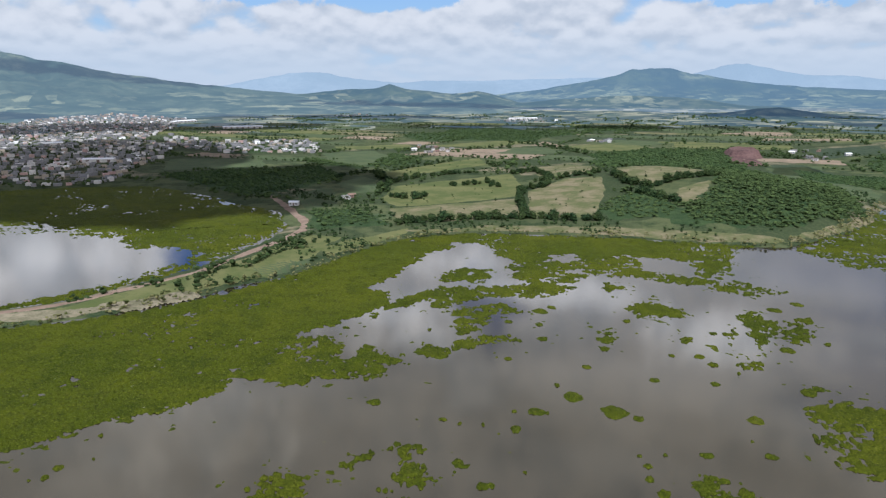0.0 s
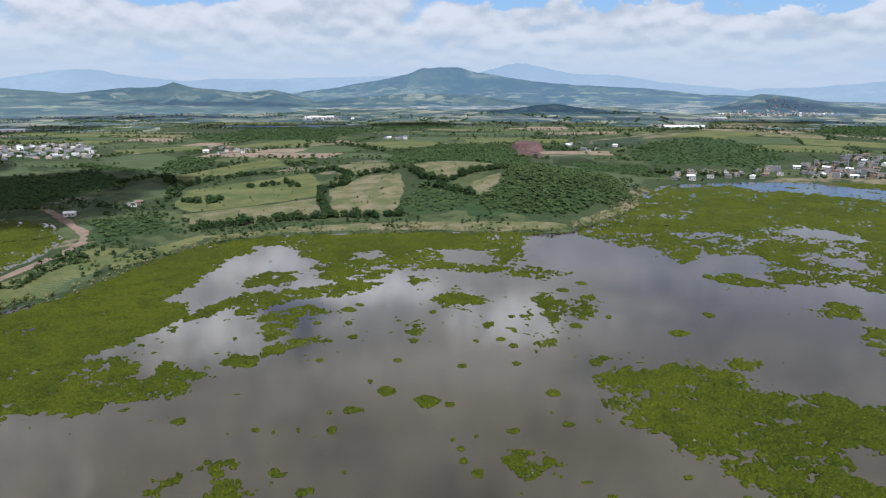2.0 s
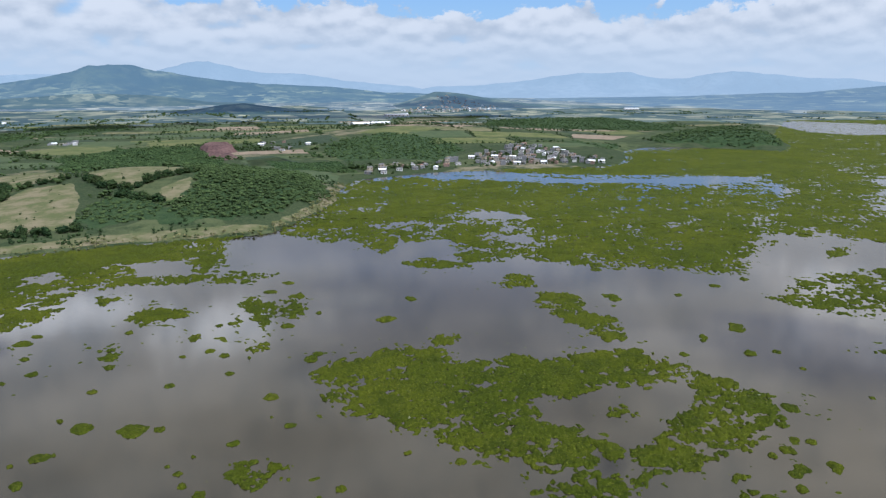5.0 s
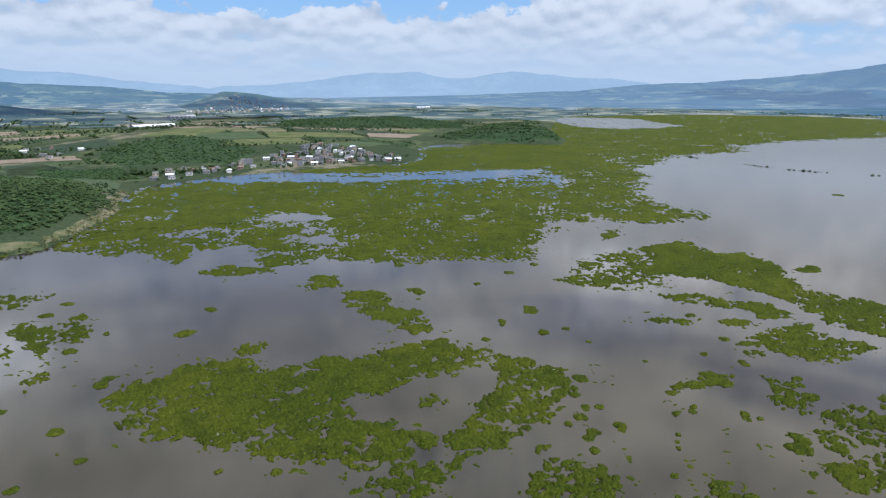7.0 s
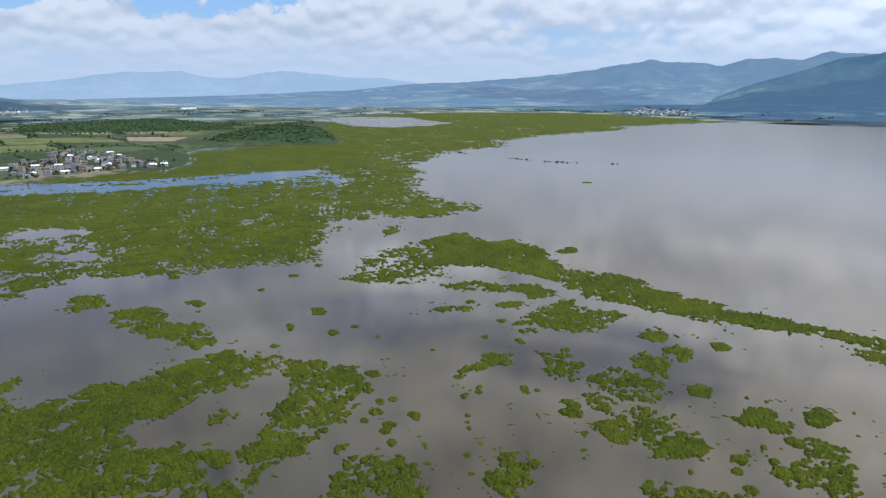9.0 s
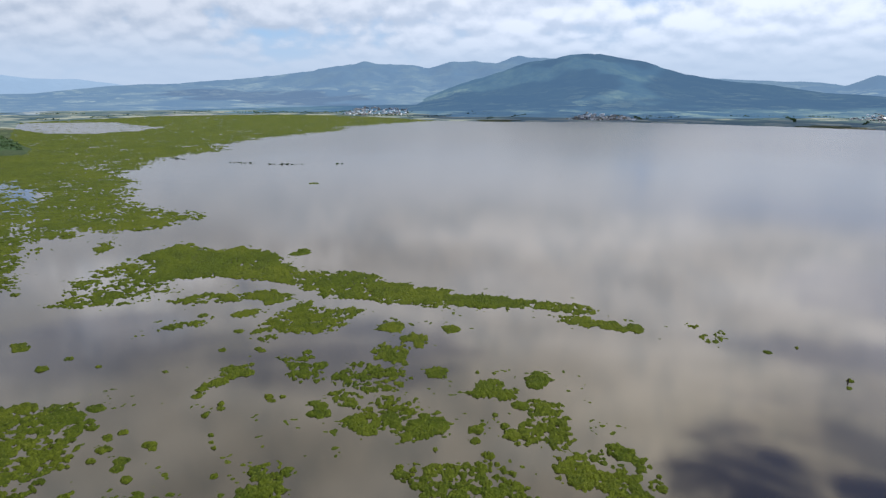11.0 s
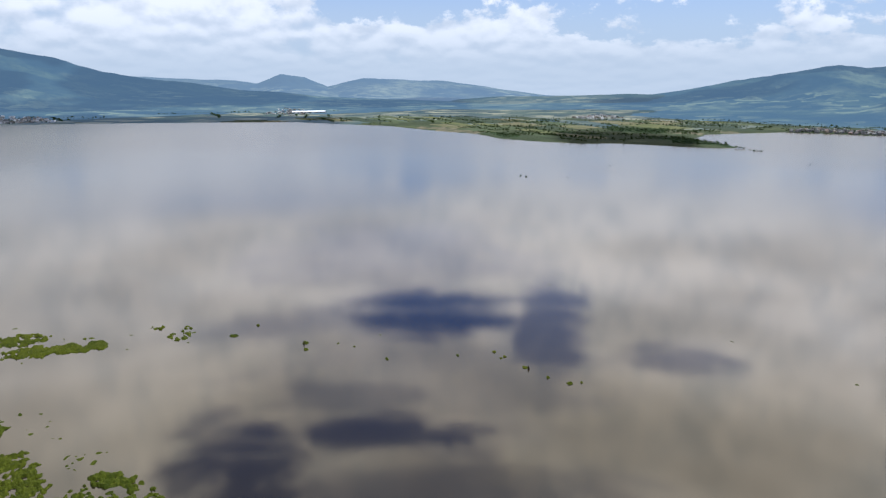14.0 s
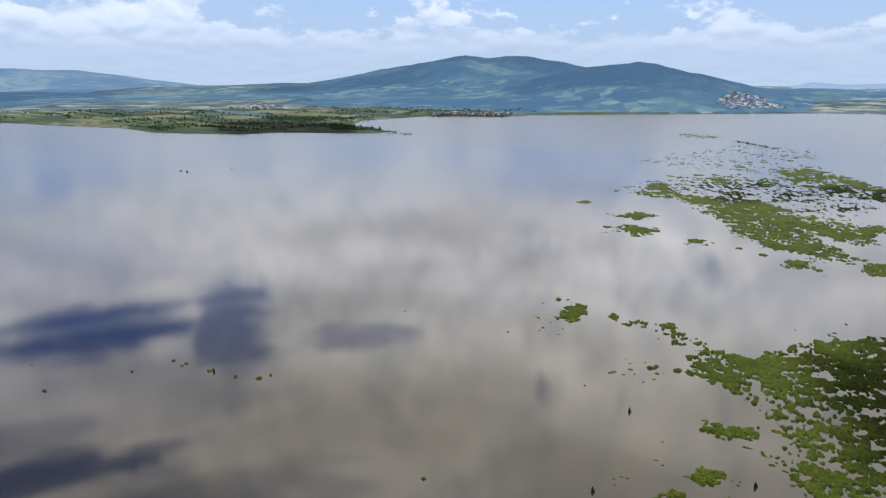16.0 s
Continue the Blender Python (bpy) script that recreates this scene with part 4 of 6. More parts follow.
PADS += [
    (168, -169, 1.2), (157, -169, 0.8), (149, -171, 1.1), (180, -170, 0.8), (180, -168, 0.6), (186, -170, 0.6),
    (192, -157, 0.6), (147, -175, 0.6), (205, -134, 0.7), (72, -141, 0.7), (49, -212, 0.4), (-4, -174, 0.4),
    (82, -295, 1.5), (75, -270, 0.7), (23, -237, 1.7), (19, -237, 1.9), (132, -537, 7.0), (85, -501, 8.8),
    (78, -458, 8.1), (67, -457, 3.6), (96, -455, 3.0), (39, -438, 5.4), (1, -419, 2.8), (-15, -407, 6.0),
    (14, -430, 2.0), (-26, -397, 2.3),
]
WEED_LINE = [  # drifting weed
    (920, 468), (890, 414), (875, 362), (865, 329), (856, 297), (860, 255), (871, 207),
]
FAR_WEED = [  # thin weed far down the lake
    (140, -1190), (102, -1175), (49, -1093), (1, -1018),
]
FLOATS = [  # single floating clumps on the open water
    (642, -607), (549, -535), (539, -535), (510, -567), (407, -892), (550, -687), (296, -1096), (373, -1105),
]
STAKES = [  # groups of wooden stakes in the water
    (32, -200), (32, -154), (-4, -173), (237, -117), (166, -169),
]


# height and cover of the place
TABLE = np.random.RandomState(7).rand(256, 256)


def value_noise(x, y, size, seed=0):
    """Smooth noise from 0 to 1 with lumps of about that size in metres."""
    u, v = x / size + 31.7 * seed, y / size + 17.3 * seed
    i, j = np.floor(u).astype(int), np.floor(v).astype(int)
    a, b = u - i, v - j
    a, b = a * a * (3 - 2 * a), b * b * (3 - 2 * b)
    t = lambda p, q: TABLE[p & 255, q & 255]
    return (t(i, j) * (1 - a) + t(i + 1, j) * a) * (1 - b) + (t(i, j + 1) * (1 - a) + t(i + 1, j + 1) * a) * b


def fbm(x, y, size, octaves=4, gain=0.5, seed=0):
    total, weight, norm = 0.0, 1.0, 0.0
    for k in range(octaves):
        total = total + weight * value_noise(x, y, size / 2 ** k, seed + k)
        norm += weight
        weight *= gain
    return total / norm


def inside(x, y, outline):
    """Metres inside (positive) or outside (negative) of a closed outline."""
    p = np.array(outline, float)
    q = np.roll(p, -1, 0)
    best = np.full(x.shape, 1e18)
    odd = np.zeros(x.shape, bool)
    for (ax, ay), (bx, by) in zip(p, q):
        ex, ey = bx - ax, by - ay
        k = np.clip(((x - ax) * ex + (y - ay) * ey) / max(ex * ex + ey * ey, 1e-9), 0, 1)
        best = np.minimum(best, (x - ax - k * ex) ** 2 + (y - ay - k * ey) ** 2)
        if ay != by:
            odd ^= ((ay > y) != (by > y)) & (x < (bx - ax) * (y - ay) / (by - ay) + ax)
    return np.where(odd, 1, -1) * np.sqrt(best)


def along(x, y, line):
    """Distance to a line and how far along it, as a share of its points."""
    best, share = np.full(x.shape, 1e18), np.zeros(x.shape)
    for i, (a, b) in enumerate(zip(line, line[1:])):
        ex, ey = b[0] - a[0], b[1] - a[1]
        k = np.clip(((x - a[0]) * ex + (y - a[1]) * ey) / max(ex * ex + ey * ey, 1e-9), 0, 1)
        d = (x - a[0] - k * ex) ** 2 + (y - a[1] - k * ey) ** 2
        near = d < best
        best, share = np.where(near, d, best), np.where(near, i + k, share)
    return np.sqrt(best), share


LAKE = NORTH_SHORE + EAST_SHORE + SOUTH_SHORE + [(-700, -1900), (-1500, -1400), (-1700, -500), (-1100, -150), (-500, 60)]
INLET_WATER = INLET + [(-1000, 700), (-1000, 300)]
# wooded rises: place, height, radius
RISES = [(150, 590, 14, 120), (60, 690, 16, 130), (980, 790, 20, 130), (600, 1150, 18, 300), (-60, 900, 8, 300)]


def land(x, y):
    """Metres from the waterline: positive on land."""
    shore = (fbm(x, y, 22, 3, 0.5, 3) - 0.5) * 9
    a = -inside(x, y, LAKE)
    b = -inside(x, y, INLET_WATER)
    return np.minimum(a, b) + shore * np.clip((np.hypot(x, y) - 150) / 300, 0.3, 1)


def height(x, y):
    x, y = np.asarray(x, float), np.asarray(y, float)
    w = land(x, y)
    z = np.where(w > 0, 0.25 + 1.6 * np.clip(w / 25, 0, 1) ** 0.7, np.maximum(w * 0.2, -2.5))
    z = np.where((w > -1.2) & (w <= 0), w * 0.2 , z)
    for cx, cy, h, r in RISES:
        d = np.hypot(x - cx, y - cy) / r
        z = z + h * np.exp(-d * d * 1.6) * np.clip(w / 40, 0, 1)
    return z + np.clip(w / 60, 0, 1) * (fbm(x, y, 260, 4, 0.5, 9) - 0.5) * 5


def polar(a0, a1, da, r0, r1, dr):
    """Rings of points about the middle of the lake, closer together near it."""
    az = np.radians(np.arange(a0, a1 + da / 2, da))
    r = r0 * np.exp(np.arange(0, math.log(r1 / r0) + dr / 2, dr))
    R, A = np.meshgrid(r, az, indexing="ij")
    return R * np.sin(A), R * np.cos(A)


def sheet(name, x, y, z, keep, mat, smooth=True):
    """A mesh over a grid of points, of the cells to keep."""
    cols = x.shape[1]
    i, j = np.nonzero(keep)
    quads = np.stack([i * cols + j, i * cols + j + 1, (i + 1) * cols + j + 1, (i + 1) * cols + j], 1)
    used = np.unique(quads)
    remap = np.zeros(x.size, int)
    remap[used] = np.arange(len(used))
    me = bpy.data.meshes.new(name)
    co = np.stack([x.ravel()[used], y.ravel()[used], z.ravel()[used]], 1)
    q = remap[quads][:, ::-1]
    me.vertices.add(len(co))
    me.vertices.foreach_set("co", co.ravel())
    me.loops.add(q.size)
    me.loops.foreach_set("vertex_index", q.ravel())
    me.polygons.add(len(q))
    me.polygons.foreach_set("loop_start", np.arange(len(q)) * 4)
    me.update(calc_edges=True)
    me.validate()
    me.shade_smooth() if smooth else me.shade_flat()
    me.materials.append(mat)
    return new(name, me)


def cells(v):
    """The largest corner value of each cell."""
    return np.maximum(np.maximum(v[:-1, :-1], v[1:, :-1]), np.maximum(v[:-1, 1:], v[1:, 1:]))


# ground to the horizon: a near sheet, and farther ones with haze painted as emission
fine = np.arange(-50, 196, 0.25)
rest = np.arange(196, 310.1, 3.0)
az = np.radians(np.concatenate([fine, rest]))
r = 40 * np.exp(np.arange(0, math.log(4950 / 40) + 0.001, 0.0155))
R, A = np.meshgrid(r, az, indexing="ij")
gx, gy = R * np.sin(A), R * np.cos(A)
gz = height(gx, gy)
block = np.hypot(gx, gy)[:-1, :-1] + 500 * (value_noise(gx, gy, 130, 5)[:-1, :-1] - 0.5) + 300 * (value_noise(gx, gy, 420, 8)[:-1, :-1] - 0.5)
dry = cells(gz) > -2.4
ground = sheet("ground", gx, gy, gz, (block < 1750) & dry, GROUND)
# outer rings of the plain emit more blue with distance, imitating haze
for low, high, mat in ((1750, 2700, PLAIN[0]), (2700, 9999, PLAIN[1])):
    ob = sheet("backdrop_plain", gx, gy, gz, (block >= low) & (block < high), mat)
    tagged(ob, "far plain of green and straw fields, haze painted as a glow", "plain", kind="structure")
tagged(ground, "flat green farmland with fields and scrub round the lake", "ground", kind="structure")

bm = bmesh.new()
bmesh.ops.create_circle(bm, cap_ends=True, segments=96, radius=4900)
me = bpy.data.meshes.new("water")
bm.to_mesh(me)
bm.free()
me.materials.append(WATER)
lake = tagged(new("water", me), "calm silty brown lake water mirroring clouds", "lake", kind="structure")

# mountains round the plain
def slope(x, y, width, crest):
    """Height of one mountain's flanks at places, below nought off its foot."""
    c = np.array(crest, float)
    d, share = along(x, y, crest)
    top = np.interp(share, np.arange(len(c)), c[:, 2])
    top = top * (1 + (fbm(x, y, 130, 4, 0.55, 14) - 0.5) * 0.16)
    q = np.clip(1 - d / width, 0, 1) * np.clip(land(x, y) / 90, 0, 1)
    gully = fbm(x, y, 330, 5, 0.55, 4) - 0.5
    z = top * (0.55 * q ** 1.25 + 0.45 * q ** 3.2)
    z = z + gully * top * 0.75 * q * np.clip(d / 160, 0, 1) + (fbm(x, y, 60, 3, 0.5, 6) - 0.5) * top * 0.03 * q
    return np.where(q > 0, np.maximum(z, -2.5), -4)


def relief(x, y):
    """Height of the ground or of the mountain flank that covers it."""
    z = height(x, y)
    for kind, width, crest in RIDGES:
        z = np.maximum(z, slope(x, y, width, crest))
    return z


SLOPE_WORDS = {"near": "dark wooded knoll on the plain", "pale": "far mountain range, its pale blue haze painted as a glow",
               "blue": "blue-green wooded volcanic slopes beyond the lake, blue haze painted as glow", "slope": "green wooded mountain with clearings above the lake",
               "forest": "dark wooded mountain across the plain", "hill": "low green hill with fields at its foot",
               "green": "broad green slope patched with small fields"}
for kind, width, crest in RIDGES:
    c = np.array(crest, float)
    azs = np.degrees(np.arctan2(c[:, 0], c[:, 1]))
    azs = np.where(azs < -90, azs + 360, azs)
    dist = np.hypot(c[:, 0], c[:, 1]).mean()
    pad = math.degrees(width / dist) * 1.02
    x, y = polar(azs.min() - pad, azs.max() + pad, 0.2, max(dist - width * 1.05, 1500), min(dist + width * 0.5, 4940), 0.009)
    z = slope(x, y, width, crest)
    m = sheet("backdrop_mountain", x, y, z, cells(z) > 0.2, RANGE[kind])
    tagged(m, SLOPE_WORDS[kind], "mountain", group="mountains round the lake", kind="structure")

# floating hyacinth
def bloom(x, y):
    """Cover (positive where leaves float) and height of the hyacinth."""
    cover = 0.004 * fbm(x, y, 120, 2, 0.5, 40)
    for share, soft, outline in MATS:
        o = np.array(outline, float)
        lo, hi = o.min(0) - 30, o.max(0) + 30
        box = (x > lo[0]) & (x < hi[0]) & (y > lo[1]) & (y < hi[1])
        u, v = x[box], y[box]
        far_soft = soft * (0.6 + np.hypot(u, v) / 700)
        d = inside(u, v, outline) + (fbm(u, v, 9, 3, 0.55, 12) - 0.5) * 7 * np.clip(np.hypot(u, v) / 320, 0.6, 2.2)
        halo = 0.05 * share * np.clip(1 + d / 22, 0, 1)
        cover[box] = np.maximum(cover[box], np.maximum(halo, share * np.clip(0.5 + d / (2 * far_soft), 0, 1)))
    for soft, depth, outline in GAPS:
        o = np.array(outline, float)
        lo, hi = o.min(0) - 8 * soft, o.max(0) + 8 * soft
        box = (x > lo[0]) & (x < hi[0]) & (y > lo[1]) & (y < hi[1])
        u, v = x[box], y[box]
        d = inside(u, v, outline) + (fbm(u, v, 12 * soft, 3, 0.5, 47) - 0.5) * soft * 9
        cover[box] *= 1 - depth * np.clip(0.5 + d / (2 * soft), 0, 1)
    crease = 1 - np.abs(2 * value_noise(x, y, 1.7, 20) - 1)
    lump = crease * 0.18 + fbm(x, y, 2.2, 2, 0.6, 21) * 0.34 + fbm(x, y, 5.5, 2, 0.5, 23) * 0.28 + fbm(x, y, 20, 2, 0.5, 25) * 0.20
    lump = (lump - 0.5249) / 0.0877
    value = cover - 1 / (1 + np.exp(-1.702 * lump))
    value = np.where(value_noise(x, y, 1.7, 44) * value_noise(x, y, 23, 45) > 0.60, np.minimum(value, -0.12), value)
    for px, py, size in PADS:
        i = np.nonzero((np.abs(x - px) < 3 * size) & (np.abs(y - py) < 3 * size))
        u, v = x[i], y[i]
        value[i] = np.maximum(value[i], 0.9 * (1 - np.hypot(u - px, v - py) / (size * (0.4 + 0.95 * fbm(u, v, size * 0.8, 3, 0.6, 2)))))
    value = np.where(land(x, y) > 4, -1, value)
    edge = np.clip(value * 7, -1, 1)
    heap = 0.24 * np.sqrt(np.abs(2 * value_noise(x, y, 2.0, 30) - 1)) + 0.62 * np.abs(2 * value_noise(x, y, 0.9, 31) - 1)
    return value, edge * 0.16 + np.clip(edge, 0, 1) * (heap + fbm(x, y, 7, 2, 0.5, 33) * 0.2 - 0.14)


def islands(keep):
    """Number the connected patches of a grid of cells."""
    label = np.where(keep, np.arange(1, keep.size + 1).reshape(keep.shape), 0)
    while True:
        old = label.copy()
        for axis in (0, 1):
            for flip in (False, True):
                v = np.flip(label, axis) if flip else label
                v = v.T if axis else v
                for i in range(1, v.shape[0]):
                    both = (v[i] > 0) & (v[i - 1] > 0)
                    v[i][both] = np.maximum(v[i][both], v[i - 1][both])
        if (old == label).all():
            return label


for a0, r0, r1, da, dr, most in ((-50, 150, 520, 0.08, 0.003, 190), (-50, 520, 2300, 0.12, 0.0048, 90)):
    mx, my = polar(a0, 194, da, r0, r1, dr)
    value, mz = bloom(mx, my)
    keep = cells(value) > 0
    label = islands(keep)
    ids, count = np.unique(label[label > 0], return_counts=True)
    rank = dict(zip(ids, count))
    order = ids[np.argsort(-count)][:most]
    for k in order:
        mine = label == k
        c = rank[k]
        a, b = np.nonzero(mine.any(1))[0][[0, -1]], np.nonzero(mine.any(0))[0][[0, -1]]
        cut = (slice(a[0], a[1] + 2), slice(b[0], b[1] + 2))
        ob = sheet("hyacinth_mat", mx[cut], my[cut], mz[cut], mine[a[0]:a[1] + 1, b[0]:b[1] + 1], HYACINTH)
        tagged(ob, "vast floating mat of green water hyacinth on the lake" if c > 20000 else
               "broad ragged raft of green water hyacinth" if c > 2500 else "small island of green water hyacinth on brown water",
               "water plants", "floating hyacinth mats")
    ob = sheet("hyacinth_scraps", mx, my, mz, keep & ~np.isin(label, order), HYACINTH)
    tagged(ob, "scattered scraps of floating green water plants", "water plants", kind="stuff")


# ---- fields, road and pit ----
def crop_rows(a, b, spacing, turn):
    """Rows of a crop over a mottled ground."""
    def build(n, place):
        f = n.noise(place, 0.06, 5.0, 0.6)
        tone = n.mix(n.ramp(f, 0.35, 0.65), a, b)
        d = n.vec("DOT_PRODUCT", place, (math.cos(turn) / spacing, math.sin(turn) / spacing, 0.0))
        row = n.math("SINE", n.math("MULTIPLY", d, 2 * math.pi))
        return n.mix(n.ramp(row, 0.0, 1.0, 0.0, 0.35), tone, (0.06, 0.06, 0.035))
    return build


def pasture(n, place):
    tone = n.mix(n.ramp(n.noise(place, 0.035, 5.0, 0.62), 0.38, 0.62), (0.062, 0.078, 0.027), (0.102, 0.106, 0.044))
    return n.mix(n.ramp(n.noise(place, 0.3, 4.0, 0.6), 0.55, 0.72, 0.0, 0.6), tone, (0.045, 0.065, 0.024))


def dry_pasture(n, place):
    tone = n.mix(n.ramp(n.noise(place, 0.045, 6.0, 0.68), 0.40, 0.62), (0.072, 0.082, 0.034), (0.145, 0.125, 0.076))
    return n.mix(n.ramp(n.noise(place, 0.35, 4.0, 0.6), 0.56, 0.72, 0.0, 0.6), tone, (0.06, 0.075, 0.03))


CROPS = {"meadow": material("meadow", pasture, bump=(0.4, 0.6, 0.3)), "dry": material("dry_grass", dry_pasture, bump=(0.4, 0.6, 0.3)),
         "crop": material("young_crop", crop_rows((0.042, 0.063, 0.030), (0.060, 0.080, 0.037), 4.0, 0.5), bump=(0.5, 0.6, 0.3)),
         "corn": material("maize", crop_rows((0.022, 0.038, 0.023), (0.033, 0.050, 0.028), 3.0, 1.1), bump=(0.6, 0.8, 0.6)),
         "ploughed": material("ploughed_soil", crop_rows((0.16, 0.125, 0.09), (0.22, 0.17, 0.125), 3.5, 0.9), bump=(0.5, 0.6, 0.3))}
WORDS = {"meadow": "light green pasture with scattered bushes", "dry": "dry straw-coloured pasture with sparse grass",
         "crop": "green field of young crops in rows", "corn": "dark green field of tall maize",
         "ploughed": "bare pinkish-brown ploughed field"}
DIRT = material("dirt", two((0.13, 0.092, 0.068), (0.20, 0.15, 0.115), 0.08, 0.9), bump=(0.8, 0.6, 0.2))
CLAY = material("bare_bank", two((0.09, 0.088, 0.052), (0.19, 0.165, 0.115), 0.12, 0.8), bump=(0.7, 0.8, 0.4))
CINDER = material("cinder", two((0.050, 0.030, 0.029), (0.115, 0.072, 0.066), 0.035, 0.4), bump=(0.2, 1.0, 1.5))


def draped(name, outline, mat, lift=0.14, step=2.5, rough=6.0):
    """A patch that lies on the ground within an outline with a slightly uneven edge."""
    o = np.array(outline, float)
    lo, hi = o.min(0) - 6, o.max(0) + 6
    step = max(step, math.hypot(*(hi - lo)) / 130)
    x, y = np.meshgrid(np.arange(lo[0], hi[0] + step, step), np.arange(lo[1], hi[1] + step, step))
    d = inside(x, y, outline) + (fbm(x, y, 14, 3, 0.5, 50) - 0.5) * rough
    z = height(x, y) + np.clip(d * 0.2, -0.6, lift)
    return sheet(name, x.T, y.T, z.T, cells(d.T) > 0, mat)


for kind, outline in FIELDS:
    tagged(draped("field", outline, CROPS[kind]), WORDS[kind], "field", "fields by the lake")


# a mosaic of small farm plots over the plain
plots = []
pick = np.random.RandomState(21)
ca, sa = math.cos(radians(14)), math.sin(radians(14))
blocked = [w[-1] for w in WOODS] + [v[-1] for v in VILLAGES] + [f[-1] for f in FIELDS] + [QUARRY]
row = -2000.0
while row < 2000:
    deep = pick.uniform(42, 85)
    col = -1500.0
    while col < 1900:
        wide = pick.uniform(70, 190)
        u, v = col + wide / 2, row + deep / 2
        x, y = u * ca + v * sa, -u * sa + v * ca
        dist, az = math.hypot(x, y), math.degrees(math.atan2(x, y))
        if (640 < dist < 1850 and -46 < az < 62 or 900 < dist < 2000 and 116 < az < 166) and pick.rand() < 0.86 and float(land(np.array([x]), np.array([y]))[0]) > 35 + wide / 3:
            one, two_ = np.array([x]), np.array([y])
            if all(inside(one, two_, o)[0] < -20 for o in blocked):
                o = []
                for du, dv in ((-1, -1), (1, -1), (1, 1), (-1, 1)):
                    a, b = u + du * (wide / 2 - 3.5) + pick.normal(0, 3), v + dv * (deep / 2 - 3.5) + pick.normal(0, 2)
                    o.append((a * ca + b * sa, -a * sa + b * ca))
                mix = ("meadow", "crop", "dry", "corn", "crop", "meadow", "ploughed", "corn") if y > 0 else ("corn", "crop", "corn", "meadow", "crop", "corn", "dry", "crop")
                plots.append((mix[pick.randint(8)], o))
        col += wide
    row += deep
for kind, outline in plots:
    tagged(draped("field", outline, CROPS[kind], 0.5, 8.0, 8.0), WORDS[kind], "field", "plots over the plain")


def strip(name, line, width, mat, lift=0.2):
    """A band along a line, lying on the ground."""
    p = np.array(line, float)
    lo, hi = p.min(0) - width, p.max(0) + width
    x, y = np.meshgrid(np.arange(lo[0], hi[0], 1.2), np.arange(lo[1], hi[1], 1.2))
    d, s = along(x, y, line)
    d = width / 2 - d + (fbm(x, y, 9, 3, 0.5, 52) - 0.5) * width * 0.7
    z = np.maximum(height(x, y), 0.5) + np.clip(d * 0.3, -1.2, lift)
    return sheet(name, x.T, y.T, z.T, cells(d.T) > 0, mat)


tagged(strip("road", ROAD, 6.5, DIRT, 0.3), "unpaved reddish dirt road along the causeway", "road", kind="structure")
tagged(strip("bank", BANK, 11, CLAY, 0.22), "bare trampled earth bank at the water's edge", "bank", kind="structure")

# pit: a bowl with a raised back wall
q = np.array(QUARRY, float)
qx, qy = q.mean(0)
x, y = np.meshgrid(np.arange(q[:, 0].min() - 14, q[:, 0].max() + 14, 2.0), np.arange(q[:, 1].min() - 14, q[:, 1].max() + 14, 2.0))
d = inside(x, y, QUARRY) + (fbm(x, y, 25, 3, 0.5, 60) - 0.5) * 16
away = (x * qx + y * qy) / math.hypot(qx, qy) - math.hypot(qx, qy)
z = height(x, y) + np.clip(d * 0.2, -1, 0.3) + np.clip(d / 8, 0, 1) * (np.clip(away / 14, 0, 1) * 9 + fbm(x, y, 12, 4, 0.6, 61) * 4 - 1.2)
tagged(sheet("cinder_pit", x.T, y.T, z.T, cells(d.T) > 0, CINDER), "reddish open volcanic cinder pit among trees", "quarry")


# ---- plants ----
def leaf_colour(a, b):
    def build(n, place):
        pick = n.add("ShaderNodeObjectInfo").outputs["Random"]
        own = n.add("ShaderNodeNewGeometry").outputs["Random Per Island"]
        f = n.math("ADD", n.math("MULTIPLY", own, 0.6), n.math("MULTIPLY", n.noise(place, 0.02, 3.0), 0.5))
        tone = n.mix(n.ramp(f, 0.2, 0.95), a, b)
        return n.mix(n.math("MULTIPLY", pick, 0.35), tone, (0.05, 0.062, 0.018))
    return build


LEAVES = material("leaves", leaf_colour((0.008, 0.020, 0.009), (0.028, 0.050, 0.018)))
WOODLAND = material("woodland_leaves", leaf_colour((0.017, 0.036, 0.015), (0.050, 0.080, 0.029)))
REED = material("reeds", leaf_colour((0.055, 0.068, 0.022), (0.16, 0.15, 0.07)), bump=(2.0, 1.0, 0.5))
UNDERGROWTH = material("undergrowth", two((0.020, 0.038, 0.016), (0.038, 0.060, 0.024), 0.08, 0.9), bump=(0.5, 1.0, 1.0))
BARK = material("bark", two((0.05, 0.04, 0.03), (0.10, 0.08, 0.06), 0.5, 4.0), bump=(6.0, 0.5, 0.05))

bm = bmesh.new()
bmesh.ops.create_icosphere(bm, subdivisions=1, radius=1)
BALL_V = np.array([v.co for v in bm.verts])
BALL_F = np.array([[v.index for v in f.verts] for f in bm.faces])
bm.free()
bm = bmesh.new()
bmesh.ops.create_icosphere(bm, subdivisions=2, radius=1)
FINE_V = np.array([v.co for v in bm.verts])
FINE_F = np.array([[v.index for v in f.verts] for f in bm.faces])
bm.free()


